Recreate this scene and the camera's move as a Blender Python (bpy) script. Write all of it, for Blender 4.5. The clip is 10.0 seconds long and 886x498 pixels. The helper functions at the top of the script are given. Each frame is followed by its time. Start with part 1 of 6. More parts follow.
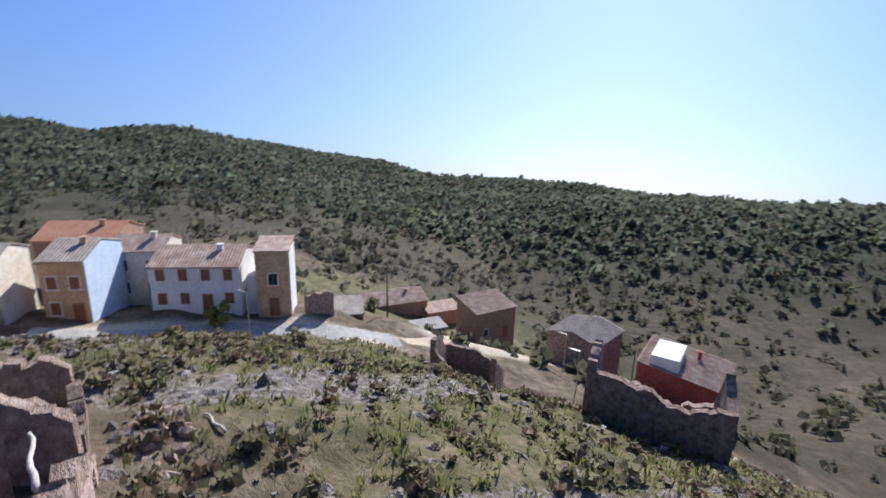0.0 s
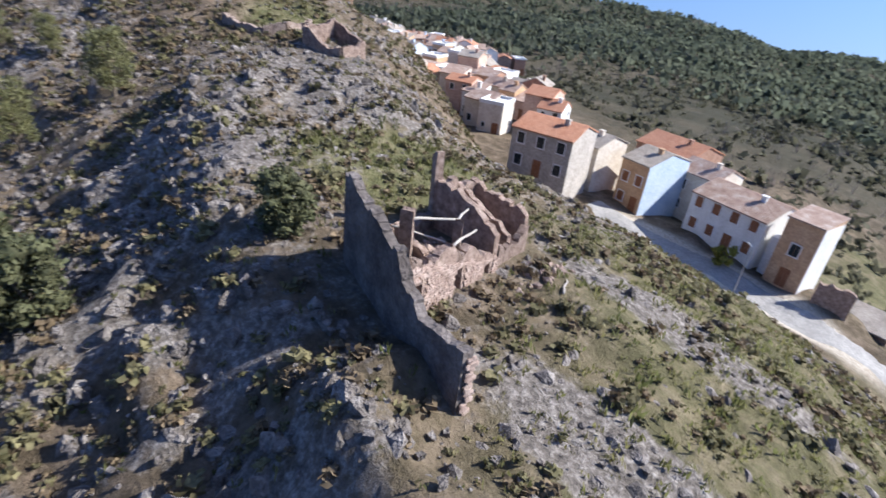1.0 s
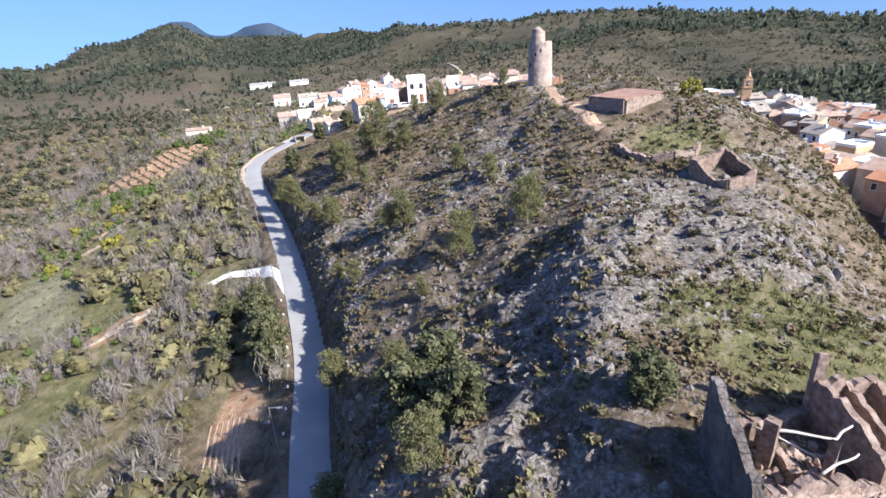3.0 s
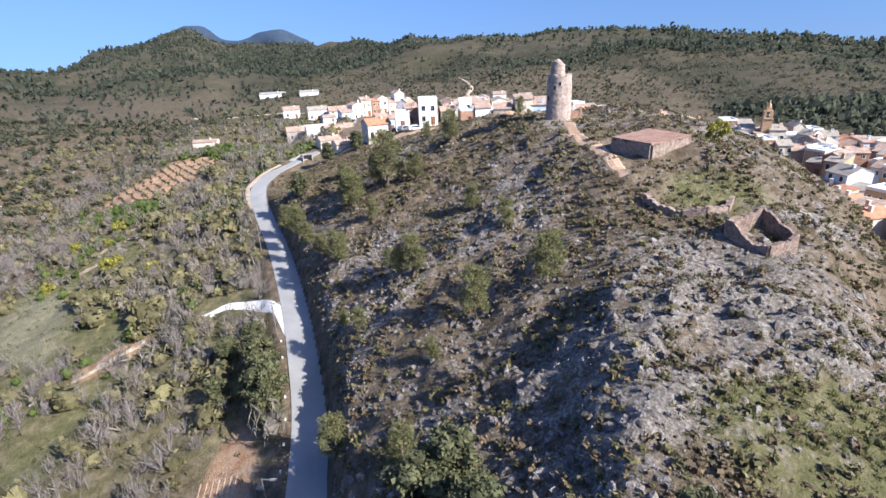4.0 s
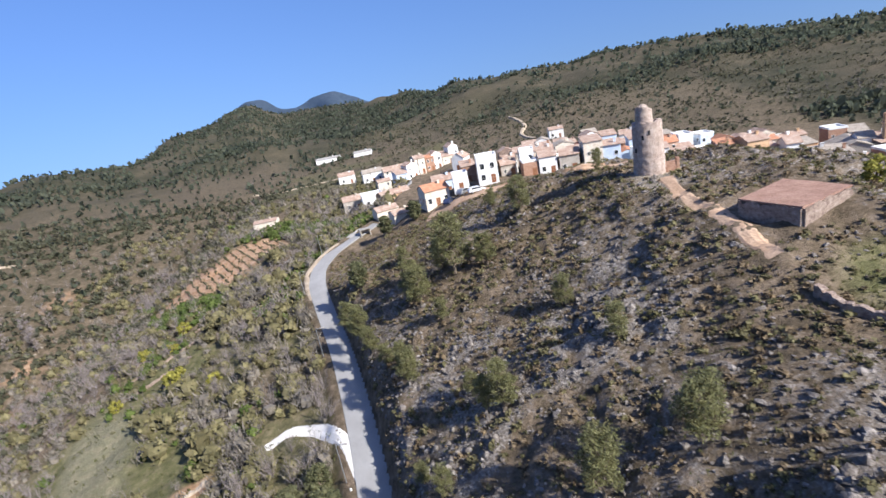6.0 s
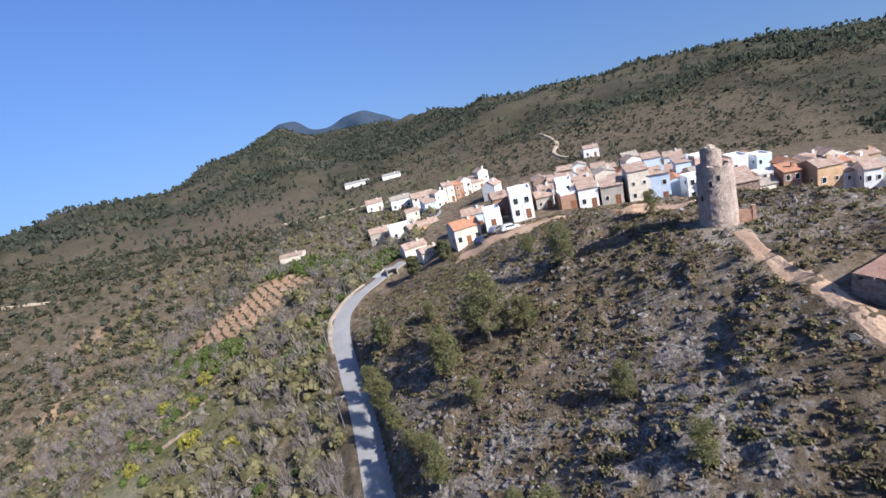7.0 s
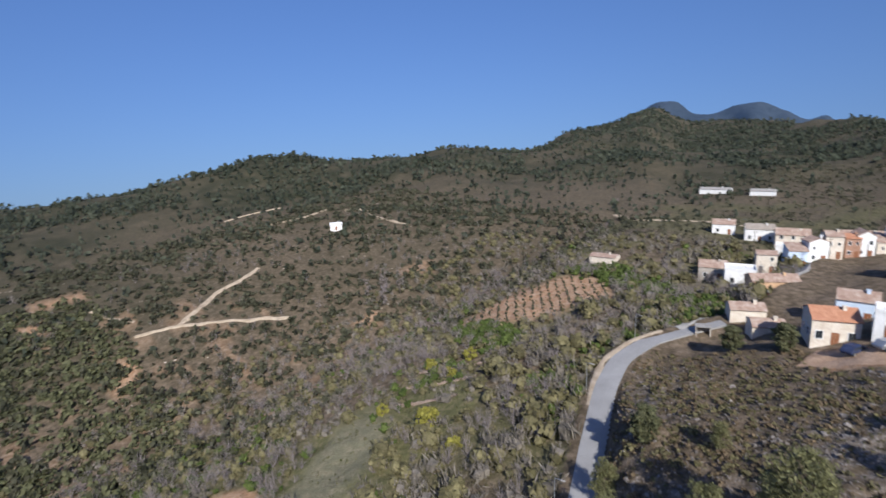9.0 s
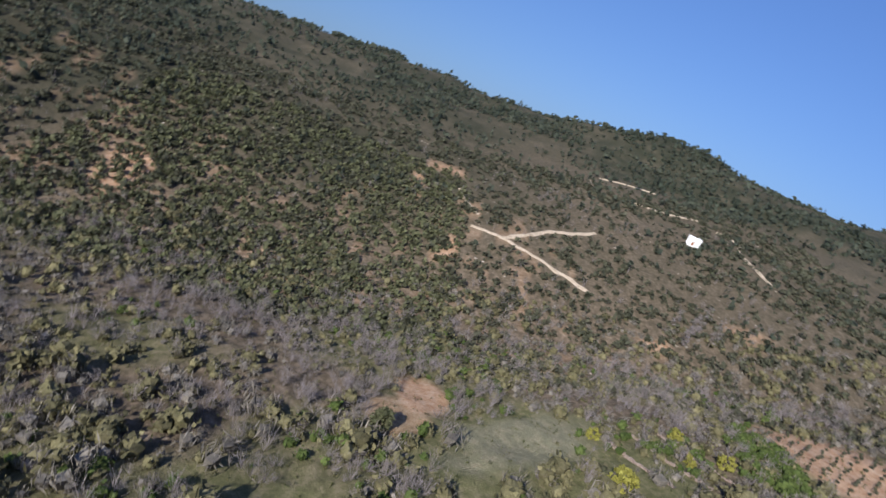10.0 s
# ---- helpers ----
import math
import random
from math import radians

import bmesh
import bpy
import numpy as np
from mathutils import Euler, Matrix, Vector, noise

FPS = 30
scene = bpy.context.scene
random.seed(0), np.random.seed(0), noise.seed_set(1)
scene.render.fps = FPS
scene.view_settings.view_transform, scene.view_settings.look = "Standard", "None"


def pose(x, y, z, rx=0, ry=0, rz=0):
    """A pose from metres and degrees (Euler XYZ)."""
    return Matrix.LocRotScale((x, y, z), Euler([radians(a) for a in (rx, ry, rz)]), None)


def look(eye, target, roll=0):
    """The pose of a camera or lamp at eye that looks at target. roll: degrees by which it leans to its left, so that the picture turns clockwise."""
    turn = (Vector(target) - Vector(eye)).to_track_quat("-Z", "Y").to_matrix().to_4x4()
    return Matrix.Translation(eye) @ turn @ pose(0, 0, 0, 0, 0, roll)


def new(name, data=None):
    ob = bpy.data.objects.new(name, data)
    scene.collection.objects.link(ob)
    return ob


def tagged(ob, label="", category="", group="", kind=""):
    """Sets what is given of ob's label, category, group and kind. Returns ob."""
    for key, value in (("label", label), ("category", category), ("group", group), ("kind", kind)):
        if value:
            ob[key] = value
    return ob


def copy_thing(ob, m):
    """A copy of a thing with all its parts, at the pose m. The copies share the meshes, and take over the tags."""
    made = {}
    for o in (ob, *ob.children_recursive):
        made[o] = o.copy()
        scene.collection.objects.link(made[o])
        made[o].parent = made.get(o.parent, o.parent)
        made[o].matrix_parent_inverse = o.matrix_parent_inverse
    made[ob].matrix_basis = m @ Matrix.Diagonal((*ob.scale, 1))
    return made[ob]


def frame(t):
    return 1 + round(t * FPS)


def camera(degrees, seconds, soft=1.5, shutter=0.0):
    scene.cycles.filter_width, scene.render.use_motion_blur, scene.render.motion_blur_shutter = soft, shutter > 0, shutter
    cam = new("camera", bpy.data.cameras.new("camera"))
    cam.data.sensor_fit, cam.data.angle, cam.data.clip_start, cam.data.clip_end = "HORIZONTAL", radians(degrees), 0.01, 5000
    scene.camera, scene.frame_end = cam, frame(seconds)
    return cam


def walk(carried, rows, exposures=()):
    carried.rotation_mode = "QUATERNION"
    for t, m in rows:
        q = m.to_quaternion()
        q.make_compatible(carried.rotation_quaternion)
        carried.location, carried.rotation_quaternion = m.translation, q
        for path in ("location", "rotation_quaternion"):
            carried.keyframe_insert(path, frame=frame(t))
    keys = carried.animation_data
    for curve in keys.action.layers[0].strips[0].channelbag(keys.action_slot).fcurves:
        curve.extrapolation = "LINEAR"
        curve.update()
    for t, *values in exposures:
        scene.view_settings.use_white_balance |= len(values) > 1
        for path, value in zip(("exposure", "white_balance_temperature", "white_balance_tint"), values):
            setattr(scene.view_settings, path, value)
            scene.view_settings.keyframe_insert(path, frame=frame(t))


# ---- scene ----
cam = camera(81, 10.0, soft=1.5, shutter=0.15)
PATH = [
    (0, pose(9.19, 1.85, 8.55, 74.36, -1.33, -104.68)),
    (0.2, pose(8.32, -0.42, 9.09, 70.01, -4.30, -93.17)),
    (0.4, pose(7.45, -2.68, 9.64, 63.20, -4.49, -77.60)),
    (0.5, pose(7.02, -3.81, 9.91, 61.73, -4.50, -70.29)),
    (1, pose(5.87, -7.22, 11.61, 61.67, -5.72, -38.38)),
    (1.5, pose(4.98, -9.53, 13.68, 63.66, 0.23, -25.76)),
    (2, pose(4.73, -10.69, 15.61, 63.81, 2.42, -13.94)),
    (2.5, pose(4.39, -10.37, 17.45, 66.48, 3.75, -4.57)),
    (2.7, pose(4.56, -9.88, 18.02, 66.91, 4.61, -1.94)),
    (4, pose(3.75, -3.43, 21.91, 68.25, 2.22, 0.60)),
    (4.5, pose(3.49, -0.44, 22.30, 69.29, 1.11, 0.36)),
    (5, pose(3.14, 3.04, 22.92, 70.09, 0.13, 0.49)),
    (5.5, pose(2.65, 7.17, 24.15, 70.63, 0.72, 0.51)),
    (6, pose(2.14, 11.59, 25.74, 72.66, 10.71, 5.24)),
    (6.2, pose(1.76, 13.79, 26.22, 73.14, 12.17, 7.22)),
    (7.3, pose(1.81, 25.10, 30.04, 76.47, 13.40, 9.27)),
    (7.5, pose(1.86, 26.42, 30.42, 77.72, 13.59, 11.92)),
    (8, pose(1.71, 31.29, 31.56, 74.86, 13.49, 26.19)),
    (8.5, pose(1.59, 36.34, 32.87, 76.22, 9.85, 35.08)),
    (9, pose(0.10, 41.00, 33.60, 77.42, 2.40, 47.40)),
    (9.5, pose(-1.80, 45.50, 33.90, 74.27, -6.13, 71.75)),
    (10, pose(-4.10, 49.60, 34.00, 66.49, -20.98, 93.27)),
]


EXPOSURES = [(0, 0.65, 5800, 10), (0.5, -0.1, 5700, 10), (1, 0.95, 5800, 10), (1.5, 1.1, 5900, 10), (2.5, 1.25, 6000, 10), (4, 1.1, 6000, 10), (6, 0.9, 6100, 10), (8, 0.5, 5900, 10), (9.5, 0.24, 6000, 10), (10, 0.45, 5900, 10)]
walk(cam, PATH, EXPOSURES)

# ---- daylight ----
SUN_AZ, SUN_EL = 123.0, 36.0
world = bpy.data.worlds.new("daylight")
scene.world = world
world.use_nodes = True
sky = world.node_tree.nodes.new("ShaderNodeTexSky")
sky.sky_type, sky.sun_disc = "NISHITA", False
sky.sun_elevation, sky.sun_rotation = radians(SUN_EL), radians(SUN_AZ)
sky.air_density, sky.dust_density, sky.ozone_density = 1.0, 1.8, 4.0
back = world.node_tree.nodes["Background"]
back.inputs["Strength"].default_value = 0.06
rich = world.node_tree.nodes.new("ShaderNodeHueSaturation")
rich.inputs["Saturation"].default_value = 1.0
aim, sink = world.node_tree.nodes.new("ShaderNodeTexCoord"), world.node_tree.nodes.new("ShaderNodeMapping")
sink.inputs["Location"].default_value, sink.inputs["Scale"].default_value = (0, 0, 0.1), (1, 1, 0.55)
world.node_tree.links.new(aim.outputs["Generated"], sink.inputs["Vector"])
world.node_tree.links.new(sink.outputs["Vector"], sky.inputs["Vector"])
world.node_tree.links.new(sky.outputs["Color"], rich.inputs["Color"])
cool = world.node_tree.nodes.new("ShaderNodeMixRGB")
cool.blend_type = "MULTIPLY"
cool.inputs["Fac"].default_value, cool.inputs[2].default_value = 1.0, (0.83, 0.94, 1.28, 1)
world.node_tree.links.new(rich.outputs["Color"], cool.inputs[1])
world.node_tree.links.new(cool.outputs["Color"], back.inputs["Color"])
sky.altitude = 700
sun = new("sun", bpy.data.lights.new("sun", "SUN"))
sun.data.energy, sun.data.angle, sun.data.color = 5.0, radians(0.53), (1.0, 0.93, 0.83)
sun.matrix_world = look((math.sin(radians(SUN_AZ)) * 300, math.cos(radians(SUN_AZ)) * 300, 300 * math.tan(radians(SUN_EL))), (0, 0, 0))


# ---- materials ----
def material(name, colours, scale=3.0, rough=0.9, bump=0.3, detail=6.0, metal=0.0, fine=0.0, island=0.0, piece=0.0, leafy=0.0):
    """A rough surface whose colour drifts between a few tones at two scales, with relief."""
    m = bpy.data.materials.new(name)
    m.use_nodes = True
    nt = m.node_tree
    bsdf = nt.nodes["Principled BSDF"]
    bsdf.inputs["Roughness"].default_value, bsdf.inputs["Metallic"].default_value = rough, metal
    bsdf.inputs["Specular IOR Level"].default_value = 0.25
    co = nt.nodes.new("ShaderNodeTexCoord")
    n1 = nt.nodes.new("ShaderNodeTexNoise")
    n1.inputs["Scale"].default_value, n1.inputs["Detail"].default_value, n1.inputs["Roughness"].default_value = scale, detail, 0.62
    geo = nt.nodes.new("ShaderNodeNewGeometry")
    nt.links.new(geo.outputs["Position"], n1.inputs["Vector"])
    ramp = nt.nodes.new("ShaderNodeValToRGB")
    el = ramp.color_ramp.elements
    el[0].position, el[1].position = 0.32, 0.68
    el[0].color, el[1].color = (*colours[0], 1), (*colours[-1], 1)
    for k, c in enumerate(colours[1:-1]):
        e = el.new(0.32 + 0.36 * (k + 1) / (len(colours) - 1))
        e.color = (*c, 1)
    nt.links.new(n1.outputs["Fac"], ramp.inputs["Fac"])
    n2 = nt.nodes.new("ShaderNodeTexNoise")
    n2.inputs["Scale"].default_value, n2.inputs["Detail"].default_value = fine or scale * 7, 4.0
    nt.links.new(geo.outputs["Position"], n2.inputs["Vector"])
    mix = nt.nodes.new("ShaderNodeMixRGB")
    mix.blend_type = "OVERLAY"
    mix.inputs["Fac"].default_value = 0.55
    nt.links.new(ramp.outputs["Color"], mix.inputs[1])
    nt.links.new(n2.outputs["Fac"], mix.inputs[2])
    out = mix.outputs["Color"]
    if island or piece:
        hue = nt.nodes.new("ShaderNodeHueSaturation")
        mr = nt.nodes.new("ShaderNodeMapRange")
        mr.inputs["To Min"].default_value, mr.inputs["To Max"].default_value = 1 - island - piece, 1 + island + piece
        info = nt.nodes.new("ShaderNodeObjectInfo")
        nt.links.new(info.outputs["Random"] if piece else geo.outputs["Random Per Island"], mr.inputs["Value"])
        nt.links.new(mr.outputs["Result"], hue.inputs["Value"])
        nt.links.new(out, hue.inputs["Color"])
        out = hue.outputs["Color"]
    nt.links.new(out, bsdf.inputs["Base Color"])
    if leafy:
        thin = nt.nodes.new("ShaderNodeBsdfTranslucent")
        both = nt.nodes.new("ShaderNodeMixShader")
        both.inputs["Fac"].default_value = leafy
        nt.links.new(out, thin.inputs["Color"])
        nt.links.new(bsdf.outputs["BSDF"], both.inputs[1])
        nt.links.new(thin.outputs["BSDF"], both.inputs[2])
        nt.links.new(both.outputs["Shader"], nt.nodes["Material Output"].inputs["Surface"])
    if bump:
        bp = nt.nodes.new("ShaderNodeBump")
        bp.inputs["Strength"].default_value, bp.inputs["Distance"].default_value = bump, 0.6 / scale
        nt.links.new(n2.outputs["Fac"], bp.inputs["Height"])
        nt.links.new(bp.outputs["Normal"], bsdf.inputs["Normal"])
    return m


def ground_material():
    """Limestone, dry scrub, grass and bare earth, mixed by where the land is so used."""
    m = bpy.data.materials.new("hillside")
    m.use_nodes = True
    nt = m.node_tree
    bsdf = nt.nodes["Principled BSDF"]
    bsdf.inputs["Roughness"].default_value = 0.95
    bsdf.inputs["Specular IOR Level"].default_value = 0.15
    geo = nt.nodes.new("ShaderNodeNewGeometry")

    def noise_tex(scale, detail=6.0, rough=0.6):
        n = nt.nodes.new("ShaderNodeTexNoise")
        n.inputs["Scale"].default_value, n.inputs["Detail"].default_value, n.inputs["Roughness"].default_value = scale, detail, rough
        nt.links.new(geo.outputs["Position"], n.inputs["Vector"])
        return n.outputs["Fac"]

    def ramp(fac, stops):
        r = nt.nodes.new("ShaderNodeValToRGB")
        el = r.color_ramp.elements
        el[0].position, el[0].color = stops[0][0], (*stops[0][1], 1)
        el[1].position, el[1].color = stops[-1][0], (*stops[-1][1], 1)
        for p, c in stops[1:-1]:
            e = el.new(p)
            e.color = (*c, 1)
        nt.links.new(fac, r.inputs["Fac"])
        return r.outputs["Color"]

    def blend(fac, a, b):
        x = nt.nodes.new("ShaderNodeMixRGB")
        nt.links.new(fac, x.inputs["Fac"])
        nt.links.new(a, x.inputs[1])
        nt.links.new(b, x.inputs[2])
        return x.outputs["Color"]

    def maths(op, a, b):
        x = nt.nodes.new("ShaderNodeMath")
        x.operation, x.use_clamp = op, True
        for k, v in enumerate((a, b)):
            if isinstance(v, (int, float)):
                x.inputs[k].default_value = v
            else:
                nt.links.new(v, x.inputs[k])
        return x.outputs[0]

    def zone(name):
        a = nt.nodes.new("ShaderNodeAttribute")
        a.attribute_name = name
        return a.outputs["Fac"]

    mid, small, broad = noise_tex(0.55, 8, 0.68), noise_tex(3.2, 6, 0.7), noise_tex(0.07, 4, 0.55)
    scrub = ramp(mid, [(0.3, (0.062, 0.048, 0.03)), (0.45, (0.122, 0.093, 0.06)), (0.58, (0.19, 0.143, 0.098)), (0.72, (0.28, 0.217, 0.16))])
    stone = ramp(small, [(0.3, (0.1, 0.085, 0.07)), (0.5, (0.2, 0.172, 0.145)), (0.68, (0.36, 0.325, 0.285))])
    grass = ramp(mid, [(0.3, (0.085, 0.086, 0.036)), (0.5, (0.14, 0.132, 0.06)), (0.7, (0.24, 0.2, 0.115))])
    soil = ramp(mid, [(0.3, (0.3, 0.16, 0.085)), (0.5, (0.42, 0.265, 0.16)), (0.7, (0.5, 0.37, 0.26))])
    wood = ramp(broad, [(0.3, (0.03, 0.033, 0.019)), (0.5, (0.046, 0.045, 0.027)), (0.68, (0.08, 0.069, 0.044))])
    pale = ramp(small, [(0.3, (0.5, 0.42, 0.32)), (0.7, (0.75, 0.68, 0.56))])
    col = blend(maths("MULTIPLY", zone("grass"), maths("MULTIPLY_ADD", broad, 1.9)), scrub, grass)
    fleck = noise_tex(1.5, 10, 0.78)
    rocky = maths("MULTIPLY", maths("SUBTRACT", maths("ADD", maths("MULTIPLY", zone("stone"), 0.42), maths("ADD", maths("MULTIPLY", fleck, 0.75), maths("MULTIPLY", mid, 0.4))), 0.735), 8.0)
    rocky = maths("MULTIPLY", rocky, maths("GREATER_THAN", zone("stone"), 0.02))
    col = blend(rocky, col, stone)
    col = blend(zone("wood"), col, wood)
    col = blend(zone("soil"), col, soil)
    col = blend(zone("pale"), col, pale)
    tint = nt.nodes.new("ShaderNodeMixRGB")
    tint.blend_type = "OVERLAY"
    tint.inputs["Fac"].default_value = 0.5
    nt.links.new(col, tint.inputs[1])
    nt.links.new(small, tint.inputs[2])
    nt.links.new(tint.outputs["Color"], bsdf.inputs["Base Color"])
    bp = nt.nodes.new("ShaderNodeBump")
    bp.inputs["Strength"].default_value, bp.inputs["Distance"].default_value = 0.9, 0.35
    nt.links.new(small, bp.inputs["Height"])
    nt.links.new(bp.outputs["Normal"], bsdf.inputs["Normal"])
    return m


HILL = ground_material()
ASPHALT = material("asphalt", [(0.25, 0.243, 0.236), (0.31, 0.303, 0.296)], 0.25, 0.9, 0.02, fine=30)
RUBBLE = material("rubble_wall", [(0.17, 0.118, 0.092), (0.31, 0.222, 0.175), (0.45, 0.345, 0.28)], 2.8, 0.95, 0.8, island=0.25)
TOWERSTONE = material("tower_stone", [(0.33, 0.25, 0.2), (0.44, 0.345, 0.285), (0.54, 0.44, 0.37)], 1.6, 0.95, 0.6)
WHITE = material("white_render", [(0.66, 0.65, 0.62), (0.8, 0.79, 0.77)], 0.6, 0.9, 0.08)
CREAM = material("cream_render", [(0.57, 0.49, 0.39), (0.7, 0.63, 0.53)], 0.6, 0.9, 0.1)
OCHRE = material("ochre_render", [(0.46, 0.29, 0.165), (0.57, 0.39, 0.24)], 0.6, 0.9, 0.1)
GREYRENDER = material("grey_render", [(0.36, 0.32, 0.27), (0.48, 0.43, 0.37)], 0.5, 0.92, 0.12)
REDRENDER = material("red_render", [(0.3, 0.07, 0.05), (0.38, 0.1, 0.07)], 0.6, 0.9, 0.1)
BRICK = material("bare_brick", [(0.3, 0.17, 0.115), (0.42, 0.26, 0.18)], 1.5, 0.9, 0.3)
TILE = material("old_clay_tile", [(0.27, 0.18, 0.135), (0.37, 0.26, 0.2), (0.47, 0.385, 0.315)], 0.9, 0.9, 0.3)
TILE_NEW = material("new_clay_tile", [(0.38, 0.17, 0.095), (0.48, 0.25, 0.15)], 0.9, 0.85, 0.2)
TILE_GREY = material("weathered_tile", [(0.26, 0.22, 0.18), (0.4, 0.35, 0.29)], 0.9, 0.92, 0.3)
SHUTTER = material("brown_shutter", [(0.2, 0.085, 0.04), (0.28, 0.13, 0.07)], 3.0, 0.7, 0.1)
DARKGLASS_AND_SLIT = material("dark_pane_and_slit", [(0.02, 0.025, 0.03), (0.04, 0.045, 0.05)], 1.0, 0.15, 0.0)
BLEACHED = material("bleached_timber", [(0.36, 0.32, 0.27), (0.52, 0.47, 0.41)], 3.0, 0.85, 0.3)
METAL = material("galvanised_metal", [(0.4, 0.41, 0.42), (0.5, 0.51, 0.52)], 4.0, 0.45, 0.0, metal=0.8)
BARK = material("bark", [(0.1, 0.08, 0.06), (0.2, 0.16, 0.12)], 5.0, 0.95, 0.5)
PINE = material("pine_needles", [(0.16, 0.165, 0.07), (0.27, 0.255, 0.125)], 1.5, 0.8, 0.0, island=0.35, leafy=0.5)
SHRUB = material("scrub_leaves", [(0.115, 0.106, 0.048), (0.22, 0.192, 0.1)], 0.8, 0.85, 0.0, island=0.4, leafy=0.3)
YELLOWLEAF = material("yellow_broom", [(0.22, 0.21, 0.04), (0.34, 0.31, 0.07)], 1.5, 0.8, 0.0, island=0.3, leafy=0.3)
TWIG = material("bare_twigs", [(0.16, 0.138, 0.128), (0.28, 0.24, 0.228)], 1.0, 0.95, 0.0, island=0.3)
LIMESTONE = material("limestone", [(0.1, 0.084, 0.071), (0.19, 0.165, 0.145), (0.36, 0.325, 0.292)], 1.4, 0.95, 0.7, island=0.2)
PALEGRAVEL = material("pale_gravel", [(0.66, 0.61, 0.54), (0.8, 0.76, 0.7)], 1.0, 0.95, 0.1)
CONCRETE = material("concrete", [(0.26, 0.245, 0.225), (0.36, 0.34, 0.31)], 0.7, 0.9, 0.1)
EARTH = material("reddish_earth", [(0.36, 0.235, 0.15), (0.5, 0.35, 0.24)], 0.5, 0.95, 0.2)
STONEPIECE = material("wall_stone", [(0.24, 0.165, 0.128), (0.36, 0.265, 0.213), (0.48, 0.375, 0.31)], 2.5, 0.95, 0.4, piece=0.16)
DRYGRASS = material("dry_grass", [(0.1, 0.115, 0.035), (0.22, 0.2, 0.085)], 0.35, 0.9, 0.0, island=0.35, leafy=0.6)
GREENLEAF = material("fresh_leaves", [(0.06, 0.09, 0.02), (0.12, 0.15, 0.04)], 0.5, 0.8, 0.0, island=0.3, leafy=0.3)
FIELDBUSH = material("field_bushes", [(0.085, 0.085, 0.052), (0.15, 0.14, 0.092)], 0.05, 0.9, 0.0, island=0.35, leafy=0.45)
OLIVE = material("olive_leaves", [(0.075, 0.08, 0.046), (0.145, 0.138, 0.09)], 0.15, 0.85, 0.0, island=0.4, leafy=0.5)
FIR = material("far_pines", [(0.075, 0.09, 0.06), (0.135, 0.145, 0.098)], 0.02, 0.85, 0.0, island=0.3, leafy=0.6)
PALESTONE = material("pale_terrace_stone", [(0.28, 0.23, 0.18), (0.42, 0.36, 0.29)], 1.0, 0.95, 0.3, island=0.2)
CARWHITE = material("white_car_paint", [(0.7, 0.7, 0.7), (0.75, 0.75, 0.75)], 0.5, 0.25, 0.0)
CARBLUE = material("dark_blue_car_paint", [(0.03, 0.04, 0.08), (0.04, 0.05, 0.1)], 0.5, 0.25, 0.0)
TYRE = material("tyre_rubber", [(0.02, 0.02, 0.02), (0.035, 0.035, 0.035)], 5.0, 0.8, 0.1)
DIRTTRACK = material("dirt_track", [(0.32, 0.25, 0.17), (0.48, 0.39, 0.29)], 0.6, 0.95, 0.2)

PINKRENDER = material("pinkish_render", [(0.46, 0.3, 0.23), (0.58, 0.42, 0.33)], 0.6, 0.9, 0.1)
# blue base and faint emission stand in for haze over the far mountains
HAZE_RANGE = material("haze_glow_range", [(0.02, 0.028, 0.036), (0.035, 0.045, 0.055)], 0.006, 1.0, 0.0)
HAZE_RANGE.node_tree.nodes["Principled BSDF"].inputs["Emission Color"].default_value = (0.16, 0.3, 0.62, 1)
HAZE_RANGE.node_tree.nodes["Principled BSDF"].inputs["Emission Strength"].default_value = 0.1
DRYSCRUB = material("dry_scrub_leaves", [(0.13, 0.095, 0.055), (0.22, 0.165, 0.1)], 0.8, 0.9, 0.0, island=0.4, leafy=0.2)
EVERGREEN = material("evergreen_leaves", [(0.085, 0.095, 0.045), (0.17, 0.165, 0.085)], 1.2, 0.8, 0.0, island=0.4, leafy=0.4)
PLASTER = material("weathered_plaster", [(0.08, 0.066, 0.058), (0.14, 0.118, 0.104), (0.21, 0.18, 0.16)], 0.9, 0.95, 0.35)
GREYBUSH = material("leafless_bushes", [(0.14, 0.124, 0.1), (0.25, 0.22, 0.18)], 0.5, 0.95, 0.0, island=0.4, leafy=0.2)
HUTROOF = material("reddish_hut_roof", [(0.26, 0.15, 0.11), (0.38, 0.24, 0.18)], 0.9, 0.95, 0.4)
HUTSTONE = material("brown_hut_stone", [(0.2, 0.14, 0.11), (0.33, 0.25, 0.2), (0.45, 0.36, 0.3)], 2.4, 0.95, 0.7)
HEATH = material("green_heath", [(0.1, 0.112, 0.038), (0.19, 0.185, 0.075)], 0.6, 0.85, 0.0, island=0.4, leafy=0.65)


# ---- ground shape ----
ROAD_Y = [-60, 0, 30, 43, 57, 69, 89, 108, 122, 131, 138, 145, 152, 160]
ROAD_X = [10, -3, -10.5, -13.2, -17.6, -22, -30.3, -39.3, -45.3, -47.3, -46.3, -42.3, -37, -30]
ROAD_Z = [-24, -20.5, -18.2, -17.3, -15.8, -14.8, -13.6, -12.6, -11.9, -11.2, -10.2, -8.8, -7.2, -5]
HILL_Y = [-70, -40, -15, 3, 15, 30, 47, 62, 88, 105, 125, 150, 200, 300]
CREST_X = [5, 8, 13, 16, 18, 22, 27, 30, 25, 18, 6, -5, -5, 0]
CREST_Z = [-30, -17, -5.5, 0.3, 0.9, 2.4, 4.6, 7.6, 10.0, 8.0, 3.2, 0.5, -2, -4]
